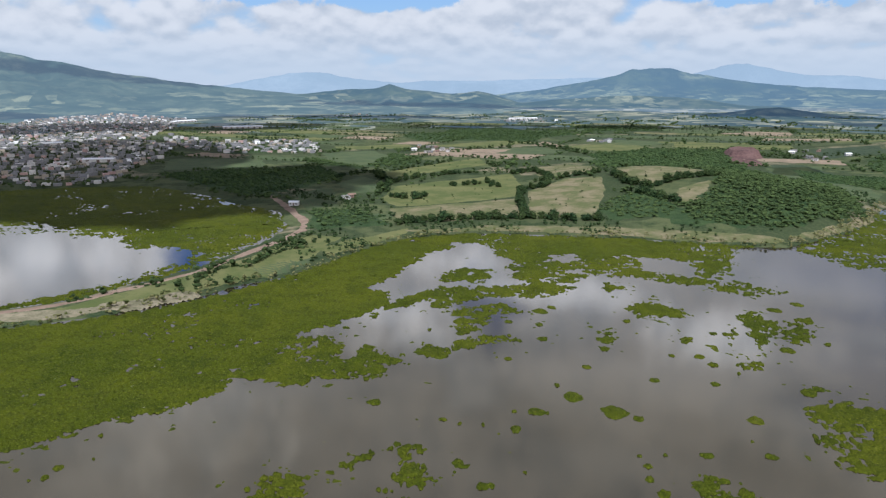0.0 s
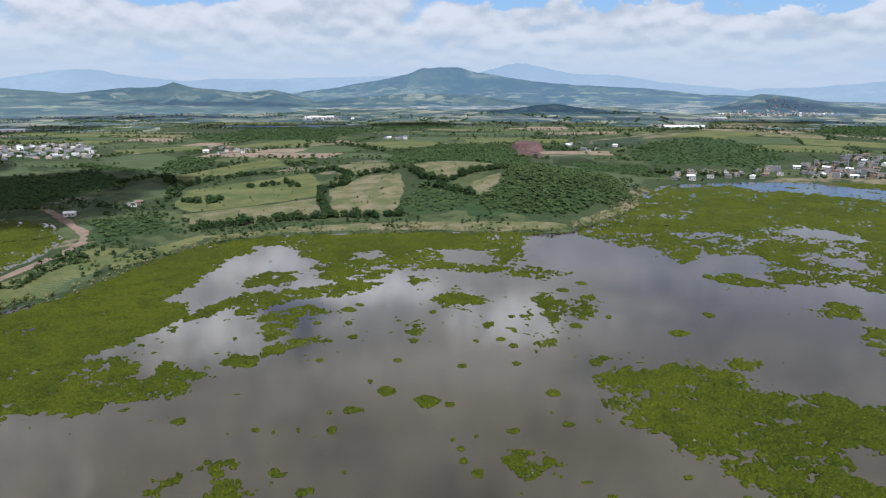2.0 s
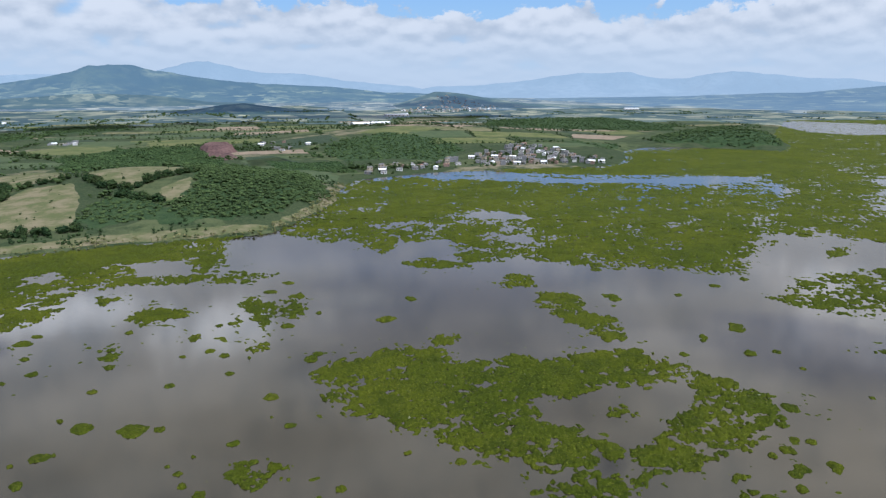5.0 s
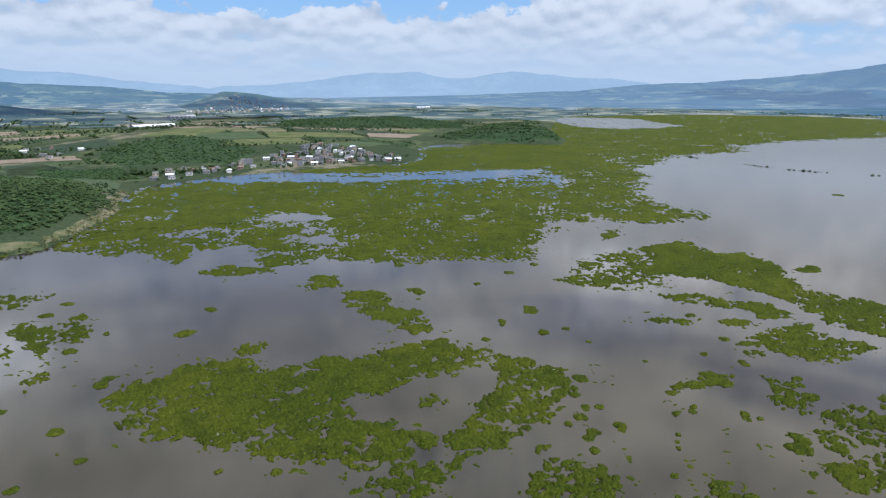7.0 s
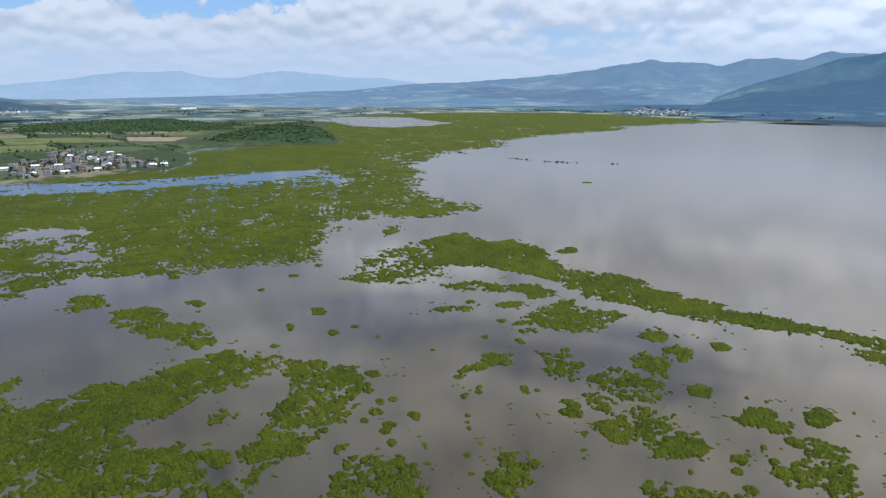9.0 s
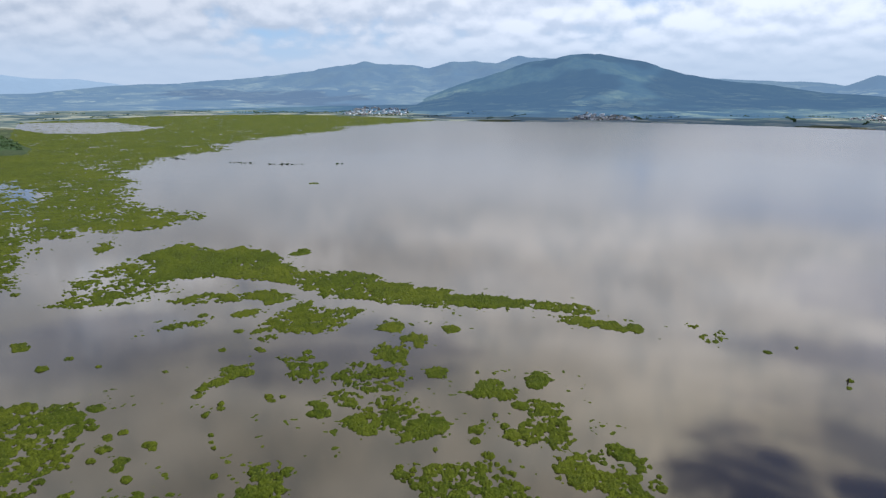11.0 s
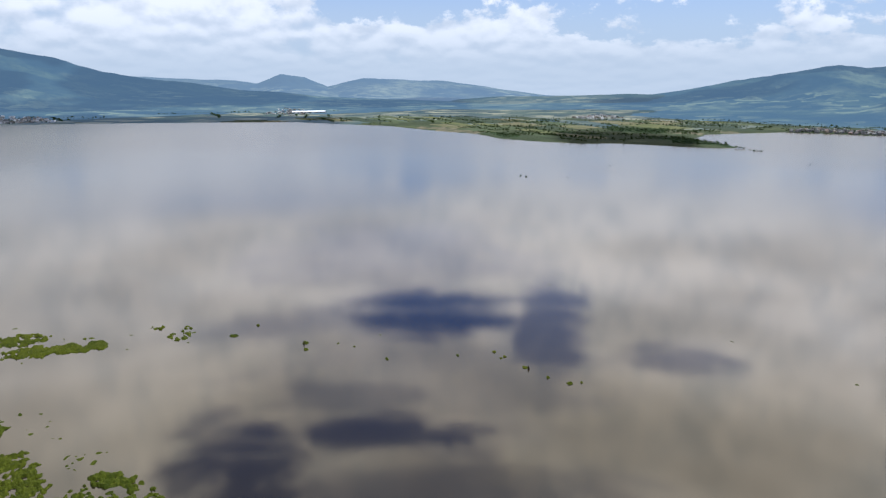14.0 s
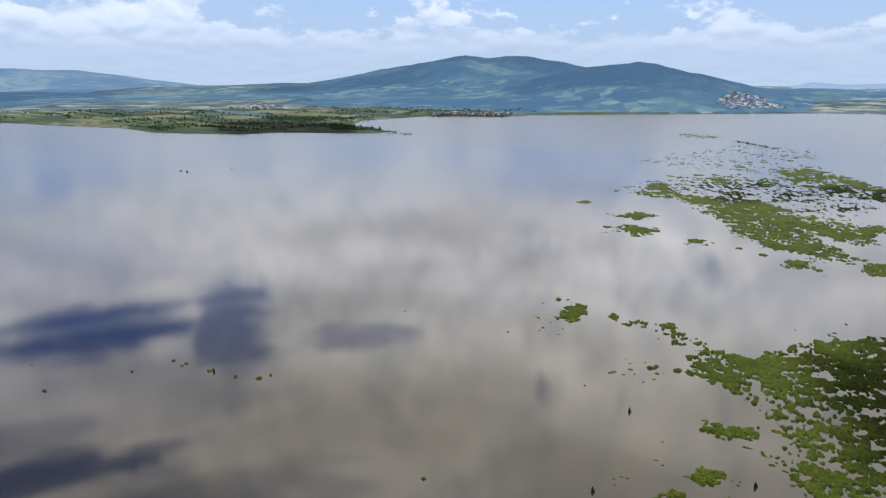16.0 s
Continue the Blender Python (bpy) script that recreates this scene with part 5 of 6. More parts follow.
def crown(rng, clumps, sprays, fine=False):
    """Corners and triangles of a crown one metre wide and high: uneven leaf clumps with loose sprays round them."""
    V, F, base = [], [], 0
    bv, bf = (FINE_V, FINE_F) if fine else (BALL_V, BALL_F)
    for k in range(clumps):
        a, rad = rng.uniform(0, 6.283), rng.uniform(0.0, 0.36)
        c = np.array([rad * math.cos(a), rad * math.sin(a), rng.uniform(0.22, 0.82) - rad * 0.35])
        s = rng.uniform(0.13, 0.27) * (1.25 if clumps < 7 else 1.0)
        V.append(c + bv * s * (1 + rng.uniform(-0.35, 0.3, (len(bv), 1))) * (1.1, 1.1, 0.8))
        F.append(bf + base)
        base += len(bv)
    for k in range(sprays):
        a, e = rng.uniform(0, 6.283), rng.uniform(-0.4, 1.4)
        c = np.array([0.47 * math.cos(a) * math.cos(e), 0.47 * math.sin(a) * math.cos(e), 0.5 + 0.42 * math.sin(e)]) * rng.uniform(0.8, 1.12)
        c[2] = max(c[2], 0.12)
        V.append(c + rng.uniform(-0.11, 0.11, (3, 3)))
        F.append(np.array([[0, 1, 2]]) + base)
        base += 3
    return np.concatenate(V), np.concatenate(F)


def triangles(name, V, F, mat):
    me = bpy.data.meshes.new(name)
    me.vertices.add(len(V))
    me.vertices.foreach_set("co", np.ascontiguousarray(V, float).ravel())
    me.loops.add(F.size)
    me.loops.foreach_set("vertex_index", np.ascontiguousarray(F).ravel())
    me.polygons.add(len(F))
    me.polygons.foreach_set("loop_start", np.arange(len(F)) * 3)
    me.update(calc_edges=True)
    me.shade_flat()
    me.materials.append(mat)
    return me


def planted(name, places, sizes, mat, rng, clumps=4, sprays=22, flat=0.85, level=None):
    """Many trees in one mesh: places (n, 2) and widths (n)."""
    kinds = [crown(rng, clumps, sprays) for k in range(7)]
    V, F, base = [], [], 0
    z = height(places[:, 0], places[:, 1]) if level is None else np.full(len(places), level)
    for (x, y), h, s in zip(places, z, sizes):
        v, f = kinds[rng.randint(7)]
        a = rng.uniform(0, 6.283)
        c, d = math.cos(a) * s, math.sin(a) * s
        w = np.stack([v[:, 0] * c - v[:, 1] * d + x, v[:, 0] * d + v[:, 1] * c + y, v[:, 2] * s * flat * rng.uniform(0.8, 1.2) + h - 0.12 * s], 1)
        V.append(w)
        F.append(f + base)
        base += len(v)
    return new(name, triangles(name, np.concatenate(V), np.concatenate(F), mat))


def fill(outline, spacing, rng):
    """Places spread at random within an outline."""
    o = np.array(outline, float)
    lo, hi = o.min(0), o.max(0)
    x, y = np.meshgrid(np.arange(lo[0], hi[0], spacing), np.arange(lo[1], hi[1], spacing))
    x, y = x + rng.uniform(-0.5, 0.5, x.shape) * spacing, y + rng.uniform(-0.5, 0.5, x.shape) * spacing
    ok = (inside(x, y, outline) + (fbm(x, y, 40, 2, 0.5, 70) - 0.5) * 24 > 0) & (land(x, y) > 7)
    return np.stack([x[ok], y[ok]], 1)


def spaced(line, spacing, rng, spread):
    """Places along a line."""
    out = []
    for a, b in zip(line, line[1:]):
        length = math.hypot(b[0] - a[0], b[1] - a[1])
        for k in np.arange(0, length, spacing):
            f = k / max(length, 1e-6)
            out.append((a[0] + f * (b[0] - a[0]) + rng.normal(0, spread), a[1] + f * (b[1] - a[1]) + rng.normal(0, spread)))
    return np.array(out)


rng = np.random.RandomState(11)
for spacing, size, outline in WOODS:
    mid = np.array(outline, float).mean(0)
    p = fill(outline, spacing * (0.52 if math.hypot(*mid) < 900 else 0.85), rng)
    if len(p):
        floor = draped("undergrowth", outline, UNDERGROWTH, 0.5, 4.0, 20.0)
        tagged(floor, "dark scrubby ground under the trees", "undergrowth", kind="stuff")
        ob = planted("woodland", p, size * rng.uniform(0.7, 1.2, len(p)), WOODLAND, rng, 2, 14, 0.6)
        tagged(ob, "dense low green woodland of round crowns", "wood", kind="stuff")


def tree_kind(rng, lean):
    """One tree, 1 m wide, with trunk, limbs and leaf crown; the caller scales it."""
    base = new("tree")
    bm = bmesh.new()
    bmesh.ops.create_cone(bm, cap_ends=True, segments=7, radius1=0.045, radius2=0.025, depth=0.5, matrix=pose(0, 0, 0.2))
    for k in range(4):
        a = k * 1.6 + rng.uniform(-0.4, 0.4)
        bmesh.ops.create_cone(bm, cap_ends=True, segments=5, radius1=0.02, radius2=0.008, depth=0.4,
                              matrix=pose(0.13 * math.cos(a), 0.13 * math.sin(a), 0.5, 0, 0, math.degrees(a)) @ pose(0, 0, 0, 0, 42, 0))
    me = bpy.data.meshes.new("trunk")
    bm.to_mesh(me)
    bm.free()
    me.materials.append(BARK)
    new("trunk", me).parent = base
    V, F = crown(rng, 15, 130)
    new("crown", triangles("crown", V * (1, 1, lean), F, LEAVES)).parent = base
    return tagged(base, "leafy dark green tree in a hedgerow", "tree", "trees along the hedges")


tree_kinds = [tree_kind(rng, k) for k in (0.75, 0.9, 1.0, 0.82)]
single, joined, joined_size = [], [], []
for spacing, size, line in HEDGES:
    p = spaced(line, spacing * 0.62, rng, spacing * 0.22)
    p = p[land(p[:, 0], p[:, 1]) > 1.5]
    for x, y in p:
        s = size * rng.uniform(0.8, 1.7)
        if math.hypot(x, y) < 760 and len(single) < 290:
            single.append((x, y, s))
        else:
            joined.append((x, y))
            joined_size.append(s)
# bushes dotted over the pastures
for kind, outline in FIELDS[:8]:
    p = fill(outline, 19, rng)
    for x, y in p:
        if rng.rand() < 0.5:
            joined.append((x, y))
            joined_size.append(rng.uniform(1.2, 3.6))
for i, (x, y, s) in enumerate(single):
    t = tree_kinds[i % 4] if i < 4 else copy_thing(tree_kinds[i % 4], Matrix())
    t.matrix_basis = pose(x, y, float(height(x, y)) - 0.1, 0, 0, rng.uniform(0, 360)) @ Matrix.Diagonal((s, s, s, 1))
    if s < 3.5:
        t.name = "bush"
        tagged(t, "low rounded dark green bush", "bush", "bushes by the shore")


# rows of trees and copses over the far fields
for kind, o in plots:
    for a, b in ((o[0], o[1]), (o[1], o[2])):
        if rng.rand() < 0.72:
            for x, y in spaced([a, b], 6.5, rng, 1.6):
                joined.append((x + 3, y - 3))
                joined_size.append(rng.uniform(2.6, 6.8))


def countryside(az0, az1, r0, r1, count, rng):
    out, sizes = [], []
    for k in range(count):
        az, dist = radians(rng.uniform(az0, az1)), r0 * (r1 / r0) ** (rng.rand() ** 0.8)
        x, y = dist * math.sin(az), dist * math.cos(az)
        a = radians(rng.choice([14, 104]) + rng.normal(0, 9))
        length = rng.uniform(40, 190)
        n = int(length / 6)
        for i in range(n):
            f = (i / n - 0.5) * length
            out.append((x + f * math.sin(a) + rng.normal(0, 1.8), y + f * math.cos(a) + rng.normal(0, 1.8)))
            sizes.append(rng.uniform(3.5, 8.5))
    p = np.array(out)
    s = np.array(sizes)
    ok = land(p[:, 0], p[:, 1]) > 12
    for kind, outline in FIELDS:
        ok &= inside(p[:, 0], p[:, 1], outline) < -2
    for kind, outline in plots:
        ok &= inside(p[:, 0], p[:, 1], outline) < 3
    for number, lot, outline in VILLAGES:
        ok &= (inside(p[:, 0], p[:, 1], outline) < 0) | (rng.rand(len(p)) < 0.3)
    return p[ok], s[ok]


for az0, az1, r0, r1, count in ((-46, 20, 600, 2500, 200), (-10, 62, 720, 2500, 190), (118, 165, 900, 1900, 170), (60, 120, 1900, 2500, 70)):
    p, s = countryside(az0, az1, r0, r1, count, rng)
    tagged(planted("tree_rows", p, s, WOODLAND, rng, 2, 8), "rows of dark trees between distant fields", "trees", kind="stuff")
tagged(planted("thicket", np.array(joined), np.array(joined_size), LEAVES, rng, 2, 16), "scattered dark green shrubs and hedge trees", "shrubs", kind="stuff")

# scrub and young trees on the strip behind the shore
x, y = rng.uniform(-300, 240, 9000), rng.uniform(200, 720, 9000)
w = land(x, y)
ok = (w > 3) & (w < 75) & (along(x, y, ROAD)[0] > 6) & (fbm(x, y, 34, 3, 0.55, 83) > 0.50 + 0.10 * (w < 12))
for kind, outline in FIELDS[:6]:
    ok &= inside(x, y, outline) < 2
p = np.stack([x[ok], y[ok]], 1)
tagged(planted("shore_scrub", p, rng.uniform(1.4, 4.4, len(p)), LEAVES, rng, 2, 16), "dark green scrub behind the shore", "shrubs", kind="stuff")

# reeds along the near shore
x, y = rng.uniform(-290, 240, 60000), rng.uniform(180, 700, 60000)
w = land(x, y)
deep = 3 + 9 * fbm(x, y, 50, 2, 0.5, 81)
ok = (w > -1.0) & (w < deep) & (inside(x, y, INLET_WATER) < -26) & (rng.rand(60000) < 0.45)
ok &= along(x, y, ROAD)[0] > 8
p = np.stack([x[ok], y[ok]], 1)[:5200]
tagged(planted("reed_belt", p, rng.uniform(1.6, 4.0, len(p)) * (0.6 + 0.8 * fbm(p[:, 0], p[:, 1], 18, 2, 0.5, 86)), REED, rng, 1, 12, 0.9),
       "belt of tall yellow-green reeds along the shore", "reeds", kind="stuff")


# ---- buildings ----
def plaster(name, a, b):
    return material(name, two(a, b, 0.35, 2.0), 0.85, 0.2, (3.0, 0.3, 0.05))


PLASTER = [plaster("white_plaster", (0.34, 0.335, 0.33), (0.50, 0.49, 0.48)), plaster("cream_plaster", (0.22, 0.19, 0.155), (0.31, 0.27, 0.22)),
           plaster("grey_render", (0.12, 0.122, 0.127), (0.19, 0.192, 0.198)), plaster("brick_wall", (0.15, 0.105, 0.085), (0.22, 0.16, 0.13)),
           plaster("ochre_plaster", (0.24, 0.195, 0.145), (0.31, 0.26, 0.20)), plaster("pink_plaster", (0.27, 0.18, 0.165), (0.35, 0.25, 0.225))]
ROOFS = [plaster("concrete_roof", (0.15, 0.147, 0.143), (0.26, 0.255, 0.25)), plaster("tile_roof", (0.13, 0.085, 0.068), (0.20, 0.13, 0.10)),
         plaster("metal_roof_haze_wall", (0.62, 0.63, 0.64), (0.76, 0.77, 0.78))]
DARK_GLASS = material("window_glass", two((0.02, 0.025, 0.03), (0.04, 0.045, 0.05), 0.5), 0.15, 0.5)
DOOR_PAINT = material("door_paint", two((0.07, 0.05, 0.04), (0.12, 0.08, 0.06), 0.6), 0.6, 0.3)


def block(bm, x0, y0, z0, x1, y1, z1):
    bmesh.ops.create_cube(bm, size=1, matrix=Matrix.LocRotScale(((x0 + x1) / 2, (y0 + y1) / 2, (z0 + z1) / 2), None, (x1 - x0, y1 - y0, z1 - z0)))


def part(name, bm, mat, parent, label=""):
    me = bpy.data.meshes.new(name)
    bm.to_mesh(me)
    bm.free()
    me.materials.append(mat)
    ob = new(name, me)
    ob.parent = parent
    return tagged(ob, label)


def gable(bm, w, d, z, rise, lap=0.35, thick=0.14):
    """A pitched roof of two slabs over a plan w by d."""
    for side in (-1, 1):
        v = [bm.verts.new(p) for p in ((-w / 2 - lap, 0, z + rise), (w / 2 + lap, 0, z + rise),
                                      (w / 2 + lap, side * (d / 2 + lap), z - rise * lap / d * 2), (-w / 2 - lap, side * (d / 2 + lap), z - rise * lap / d * 2))]
        top = [bm.verts.new(p.co + Vector((0, 0, thick))) for p in v]
        for loop in (v, top[::-1], (v[0], v[1], top[1], top[0]), (v[2], v[3], top[3], top[2]), (v[1], v[2], top[2], top[1]), (v[3], v[0], top[0], top[3])):
            bm.faces.new(loop)
    bmesh.ops.recalc_face_normals(bm, faces=bm.faces)


def house_kind(w, d, floors, wall, roof, pitched, label):
    w, d = w * 0.72, d * 0.72
    h = 2.7 * floors
    base = new("house")
    bm = bmesh.new()
    block(bm, -w / 2, -d / 2, -0.6, w / 2, d / 2, h)
    if pitched:
        v = [bm.verts.new(p) for p in ((-w / 2, -d / 2, h), (-w / 2, d / 2, h), (-w / 2, 0, h + d * 0.2), (w / 2, -d / 2, h), (w / 2, d / 2, h), (w / 2, 0, h + d * 0.2))]
        bm.faces.new(v[:3])
        bm.faces.new(v[3:])
    part("wall", bm, wall, base)
    bm = bmesh.new()
    if pitched:
        gable(bm, w, d, h + 0.02, d * 0.2)
    else:
        block(bm, -w / 2 - 0.12, -d / 2 - 0.12, h, w / 2 + 0.12, d / 2 + 0.12, h + 0.18)
        for a in ((-w / 2, -d / 2, w / 2, -d / 2 + 0.15), (-w / 2, d / 2 - 0.15, w / 2, d / 2), (-w / 2, -d / 2 + 0.15, -w / 2 + 0.15, d / 2 - 0.15), (w / 2 - 0.15, -d / 2 + 0.15, w / 2, d / 2 - 0.15)):
            block(bm, a[0], a[1], h + 0.18, a[2], a[3], h + 0.7)
        bmesh.ops.create_cone(bm, cap_ends=True, segments=10, radius1=0.55, radius2=0.5, depth=1.1, matrix=pose(w * 0.25, d * 0.2, h + 0.73))
    part("roof", bm, roof, base)
    for side in (-1, 1):
        bm = bmesh.new()
        block(bm, -0.5, side * d / 2 - 0.05, 0, 0.5, side * d / 2 + 0.05, 2.1)
        part("door", bm, DOOR_PAINT, base)
        for f in range(floors):
            for x in (-w * 0.3, w * 0.3):
                bm = bmesh.new()
                block(bm, x - 0.6, side * d / 2 - 0.06, 1.0 + 2.7 * f, x + 0.6, side * d / 2 + 0.06, 2.2 + 2.7 * f)
                part("window", bm, DARK_GLASS, base)
    return tagged(base, label, "house", "village houses")


house_kinds = [house_kind(9, 7, 1, PLASTER[0], ROOFS[0], False, "white flat-roofed house with a water tank"),
               house_kind(8, 8, 2, PLASTER[1], ROOFS[0], False, "cream two-storey house with a flat roof"),
               house_kind(10, 7, 1, PLASTER[2], ROOFS[0], False, "grey unpainted block house with a flat roof"),
               house_kind(9, 6.5, 1, PLASTER[3], ROOFS[1], True, "brick house under a red tiled gable roof"),
               house_kind(7.5, 8, 2, PLASTER[2], ROOFS[0], False, "grey two-storey house with a flat roof"),
               house_kind(8, 6, 1, PLASTER[5], ROOFS[1], True, "pink house under a red tiled gable roof"),
               house_kind(11, 7, 1, PLASTER[0], ROOFS[2], True, "white house under a pale metal roof"),
               house_kind(8, 7, 2, PLASTER[4], ROOFS[0], False, "ochre two-storey house with a flat roof")]
first = set()


def build_house(k, x, y, turn):
    m = pose(x, y, float(height(x, y)), 0, 0, turn)
    if k not in first:
        first.add(k)
        house_kinds[k].matrix_basis = m
        return house_kinds[k]
    return copy_thing(house_kinds[k], m)


CUBE = np.array([[x, y, z] for x in (-0.5, 0.5) for y in (-0.5, 0.5) for z in (0, 1)], float)
CUBE_F = np.array([[0, 1, 3], [0, 3, 2], [4, 6, 7], [4, 7, 5], [0, 4, 5], [0, 5, 1], [2, 3, 7], [2, 7, 6], [1, 5, 7], [1, 7, 3], [0, 2, 6], [0, 6, 4]])
far_v, far_f = {k: [] for k in range(5)}, {k: [] for k in range(5)}
near_count = 0
garden, garden_size = [], []
for number, lot, outline in VILLAGES:
    o = np.array(outline, float)
    mid = o.mean(0)
    dist = math.hypot(*mid)
    grid = math.atan2(mid[0], mid[1]) + rng.uniform(-0.3, 0.3)
    p = fill(outline, lot, rng)
    p = p[rng.permutation(len(p))][:number]
    levels = relief(p[:, 0], p[:, 1])
    for (x, y), level in zip(p, levels):
        turn = math.degrees(-grid) + rng.choice([0, 90]) + rng.normal(0, 6)
        if dist < 1150 and near_count < 285:
            build_house(rng.choice(8, p=[0.24, 0.05, 0.30, 0.13, 0.07, 0.08, 0.09, 0.04]), x, y, turn)
            near_count += 1
        else:
            # beyond 1700 m more walls are pale, standing in for haze
            k = rng.choice(5, p=[0.20, 0.10, 0.62, 0.06, 0.02] if dist < 1700 else [0.2, 0.3, 0.4, 0.05, 0.05] if y > 1500 else [0.3, 0.3, 0.15, 0.0, 0.25])
            c, s = math.cos(radians(turn)), math.sin(radians(turn))
            hgt = rng.choice([2.6, 2.8, 4.8])
            v = CUBE * (rng.uniform(5, 9), rng.uniform(4.5, 7), hgt)
            ground_z = level - 0.3
            n0 = sum(len(q) for q in far_v[k])
            far_v[k].append(np.stack([v[:, 0] * c - v[:, 1] * s + x, v[:, 0] * s + v[:, 1] * c + y, v[:, 2] + ground_z], 1))
            far_f[k].append(CUBE_F + n0)
        for _ in range(rng.choice(4, p=[0.10, 0.30, 0.35, 0.25])):
            garden.append((x + rng.normal(0, lot * 0.5), y + rng.normal(0, lot * 0.5)))
            garden_size.append(rng.uniform(2.5, 5.5) if dist > 1150 else rng.uniform(3.5, 7))
# the palest far walls borrow the metal roof tone to imitate haze
for k, mat in ((0, PLASTER[0]), (1, PLASTER[1]), (2, PLASTER[2]), (3, PLASTER[5]), (4, ROOFS[2])):
    ob = new("far_houses", triangles("far_houses", np.concatenate(far_v[k]), np.concatenate(far_f[k]), mat))
    tagged(ob, "distant small flat-roofed houses of a town", "houses", kind="stuff")
tagged(planted("garden_trees", np.array(garden), np.array(garden_size), LEAVES, rng, 2, 16), "dark garden trees between the houses", "trees", kind="stuff")


def long_shed(a, b, width):
    """A long white shed with a low pitched metal roof."""
    (ax, ay), (bx, by) = a, b
    length, turn = math.hypot(bx - ax, by - ay), math.degrees(math.atan2(by - ay, bx - ax))
    x, y = (ax + bx) / 2, (ay + by) / 2
    base = new("shed")
    base.matrix_basis = pose(x, y, float(height(x, y)), 0, 0, turn)
    bm = bmesh.new()
    block(bm, -length / 2, -width / 2, -0.8, length / 2, width / 2, 4.2)
    part("wall", bm, PLASTER[0], base)
    bm = bmesh.new()
    gable(bm, length, width, 4.22, width * 0.11)
    part("roof", bm, ROOFS[2], base)
    for side in (-1, 1):
        for k in range(max(2, int(length / 12))):
            bm = bmesh.new()
            c = -length / 2 + (k + 0.5) * length / max(2, int(length / 12))
            block(bm, c - 1.8, side * width / 2 - 0.06, 0, c + 1.8, side * width / 2 + 0.06, 3.2)
            part("door", bm, DOOR_PAINT, base)
    return tagged(base, "long white shed under a pale metal roof", "shed", "sheds on the plain")


for width, (a, b) in SHEDS:
    long_shed(a, b, width)
for i, (x, y) in enumerate(HOMESTEADS):
    k = (6, 0, 3, 0, 6, 0, 5, 6)[i]
    build_house(k, x, y, (10, 40, 35, 20, 15, 30, 80, 10)[i])


# ---- cumulus overhead, whose shade lies on the shore and the town ----
CLOUD = material("cloud", two((0.78, 0.78, 0.80), (0.85, 0.85, 0.86), 0.01))


def cumulus(shade_x, shade_y, size_x, size_y, turn, seed, high=1700.0):
    """A flat-based heap of cloud that stands in the sun's way to a place on the ground."""
    rng = np.random.RandomState(seed)
    to_sun = np.array(heading(SUN_AZ, SUN_EL)) * high / math.sin(radians(SUN_EL))
    V, F, base = [], [], 0
    c, s = math.cos(radians(turn)), math.sin(radians(turn))
    for k in range(110):
        a, d = rng.uniform(0, 6.283), math.sqrt(rng.rand())
        x, y = size_x * d * math.cos(a), size_y * d * math.sin(a)
        r = rng.uniform(0.20, 0.36) * min(size_x, size_y) * (1.25 - 0.6 * d)
        v = FINE_V * r * (1 + rng.uniform(-0.2, 0.2, (len(FINE_V), 1)))
        v[:, 2] = np.maximum(v[:, 2], -0.2 * r)
        V.append(v + (x * c - y * s, x * s + y * c, 0))
        F.append(FINE_F + base)
        base += len(FINE_V)
    ob = new("cloud", triangles("cloud", np.concatenate(V), np.concatenate(F), CLOUD))
    ob.location = (shade_x + to_sun[0], shade_y + to_sun[1], high)
    return tagged(ob, "white flat-based cumulus cloud high overhead", "cloud", kind="structure")


cumulus(-350, 660, 150, 110, 30, 1)
cumulus(-640, 860, 150, 300, 38, 2)
cumulus(-480, 545, 200, 95, -28, 3)
cumulus(-300, 560, 90, 60, 0, 8)
cumulus(-70, -245, 48, 80, 10, 4)
cumulus(-60, -640, 130, 62, 0, 9)
cumulus(800, -1020, 190, 110, -35, 5, 2700.0)
cumulus(1900, -350, 700, 260, 60, 6, 2900.0)
cumulus(560, -2400, 290, 290, 0, 7, 6500.0)
cumulus(330, -2330, 170, 260, 0, 10, 6500.0)
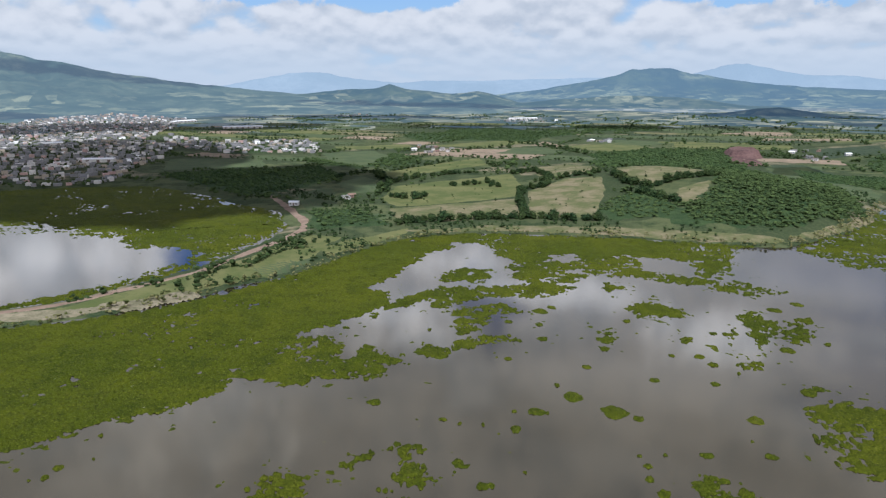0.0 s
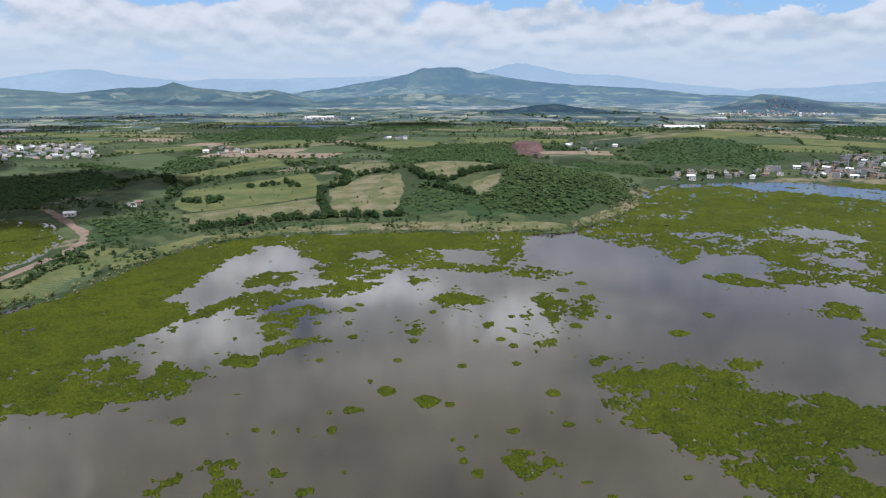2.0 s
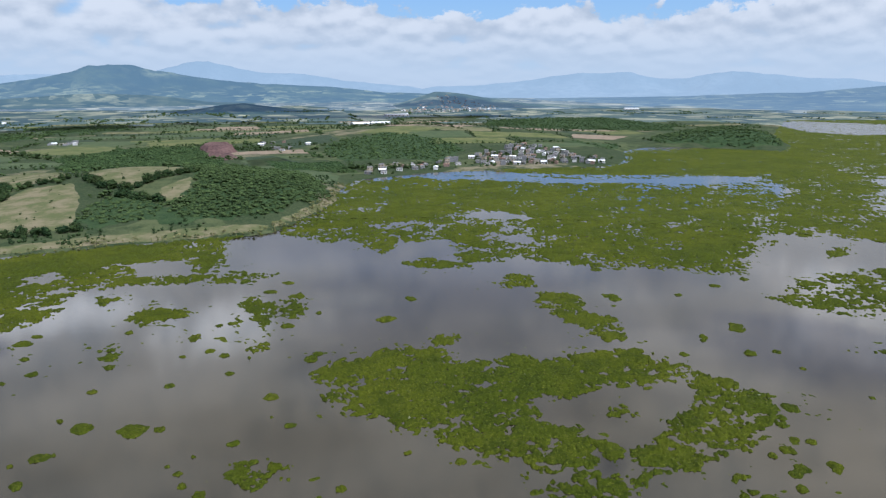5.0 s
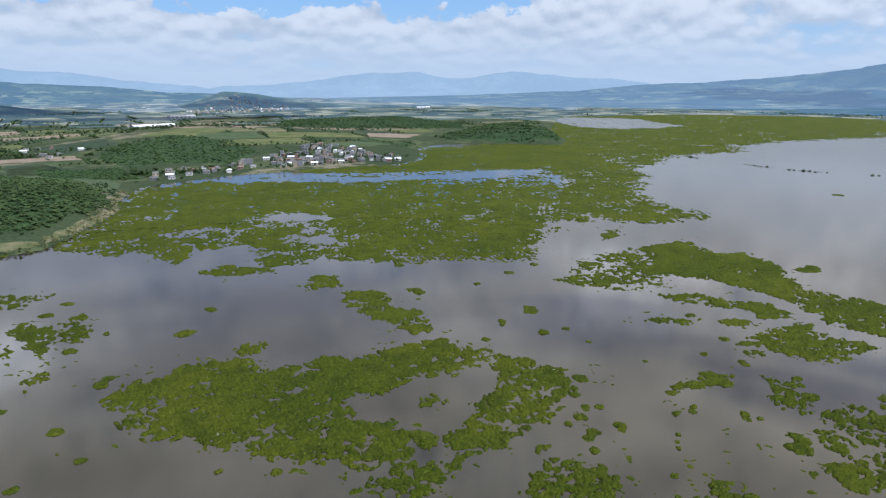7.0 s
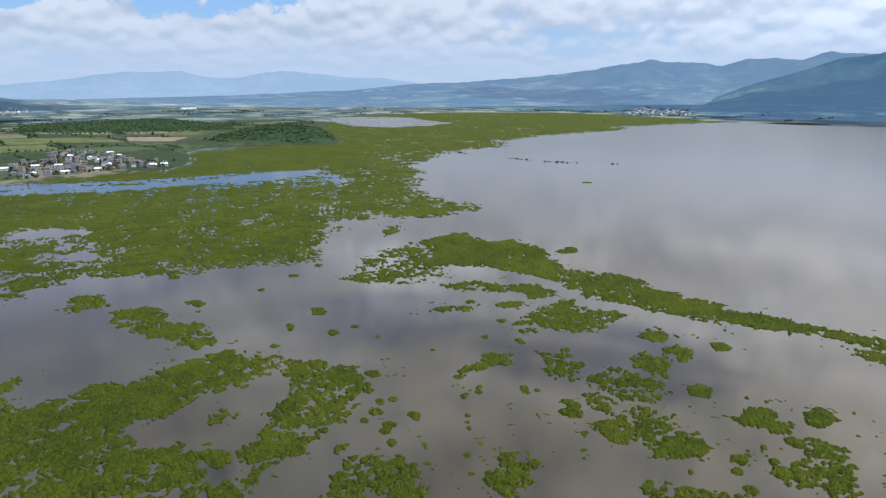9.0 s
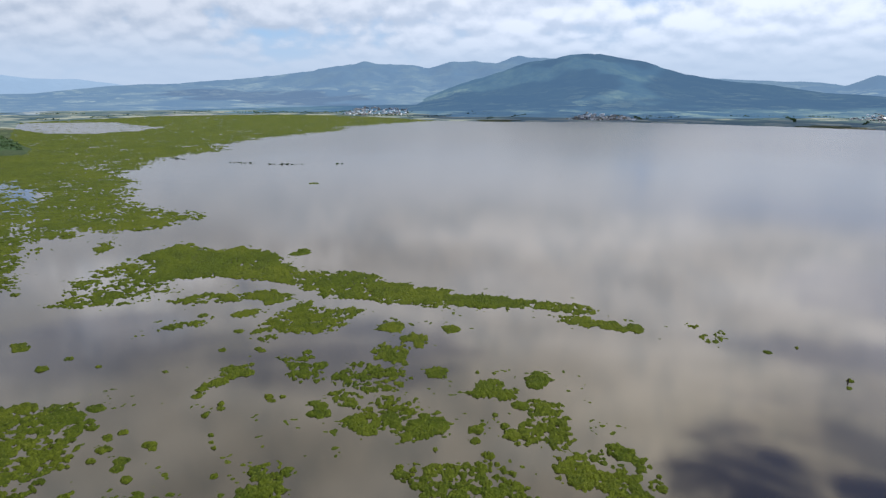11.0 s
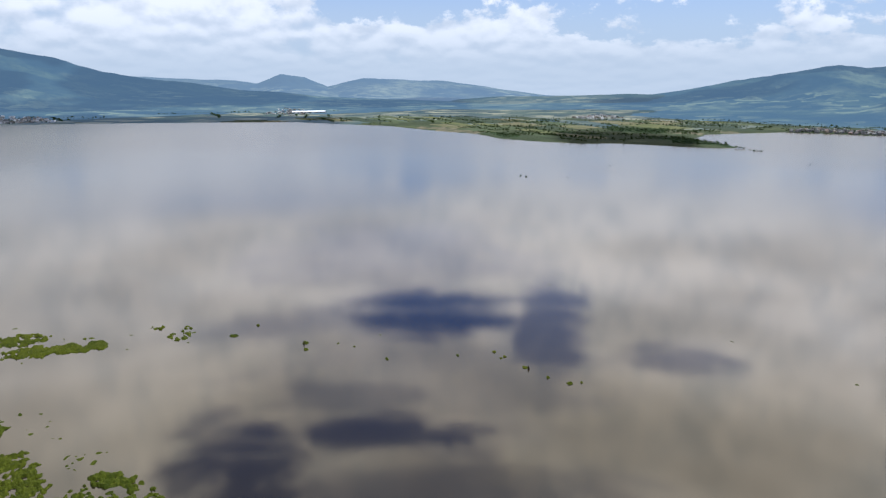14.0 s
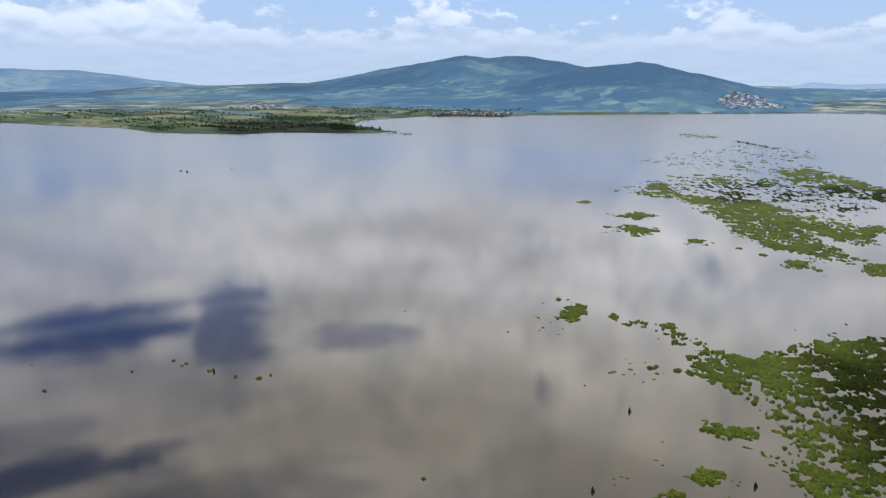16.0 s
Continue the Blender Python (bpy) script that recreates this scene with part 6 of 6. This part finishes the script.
# higher heaps that shade the town, the plain and the mountains
for k, (x, y, a, b, turn) in enumerate((
        (-880, 1500, 260, 150, 35), (-1180, 1330, 210, 170, 40), (-1750, 1650, 260, 140, 30), (-2300, 2850, 700, 110, 40), (-650, 2900, 620, 150, 0), (560, 2380, 280, 110, -10),
        (0, 1680, 520, 90, 5), (-750, 2050, 460, 110, 8), (800, 1850, 420, 90, -20), (1400, 2450, 300, 120, -30),
        (2720, 130, 300, 460, 0), (2850, -950, 420, 430, 0), (2420, -420, 120, 560, 8), (3330, -380, 150, 560, 5), (3300, 1200, 700, 260, 60),
        (1300, -3250, 560, 150, 15), (1750, -2700, 420, 180, 40), (2550, -1750, 240, 620, 30))):
    cumulus(x, y, a, b, turn, 20 + k, 3600.0 if y > -1200 else 6500.0)


# ---- a broken line of weed on the open lake ----
for line, limit in ((WEED_LINE, 0.47), (FAR_WEED, 0.50)):
    p = spaced(line, 3.2, rng, 1.4)
    p = p[fbm(p[:, 0], p[:, 1], 26, 2, 0.5, 90) > limit]
    tagged(planted("weed_line", p, rng.uniform(3.0, 6.5, len(p)), LEAVES, rng, 2, 6, 0.4, 0.0), "broken dark line of weed drifting on the lake",
           "water plants", kind="stuff")
p = np.array(FLOATS, float)
tagged(planted("floating_clumps", p, rng.uniform(3.0, 5.0, len(p)), LEAVES, rng, 2, 8, 0.35, 0.0), "small dark clumps of weed afloat", "water plants", kind="stuff")

# ---- wooded islets off the headland ----
p = np.array([(575, -1025), (580, -1022), (570, -1027), (537, -1007), (541, -1005), (532, -1009), (552, -1014)], float)
tagged(planted("islet_bushes", p, rng.uniform(5, 9, len(p)), LEAVES, rng, 2, 14, 0.5, 0.3), "low dark bushes on islets off the headland", "bushes", kind="stuff")

# ---- stakes standing in the shallows ----
STAKE_WOOD = material("wet_wood", two((0.022, 0.017, 0.013), (0.05, 0.04, 0.03), 1.5, 8.0))
for i, (x, y) in enumerate(STAKES):
    bm = bmesh.new()
    for k, (dx, dy, r, h) in enumerate(((0, 0, 0.28, 1.3), (0.35, 0.15, 0.18, 0.8), (-0.25, 0.3, 0.15, 0.6))):
        bmesh.ops.create_cone(bm, cap_ends=True, segments=8, radius1=r, radius2=r * 0.7, depth=h + 3.0,
                              matrix=pose(dx, dy, (h - 3.0) / 2, 4 * k - 3, 5 - 3 * k + 2 * i, 0))
    me = bpy.data.meshes.new("stake")
    bm.to_mesh(me)
    bm.free()
    me.materials.append(STAKE_WOOD)
    ob = new("stake", me)
    ob.location = (x, y, 0)
    tagged(ob, "dark weathered wooden stakes standing in shallow water", "stake", "stakes in the lake")
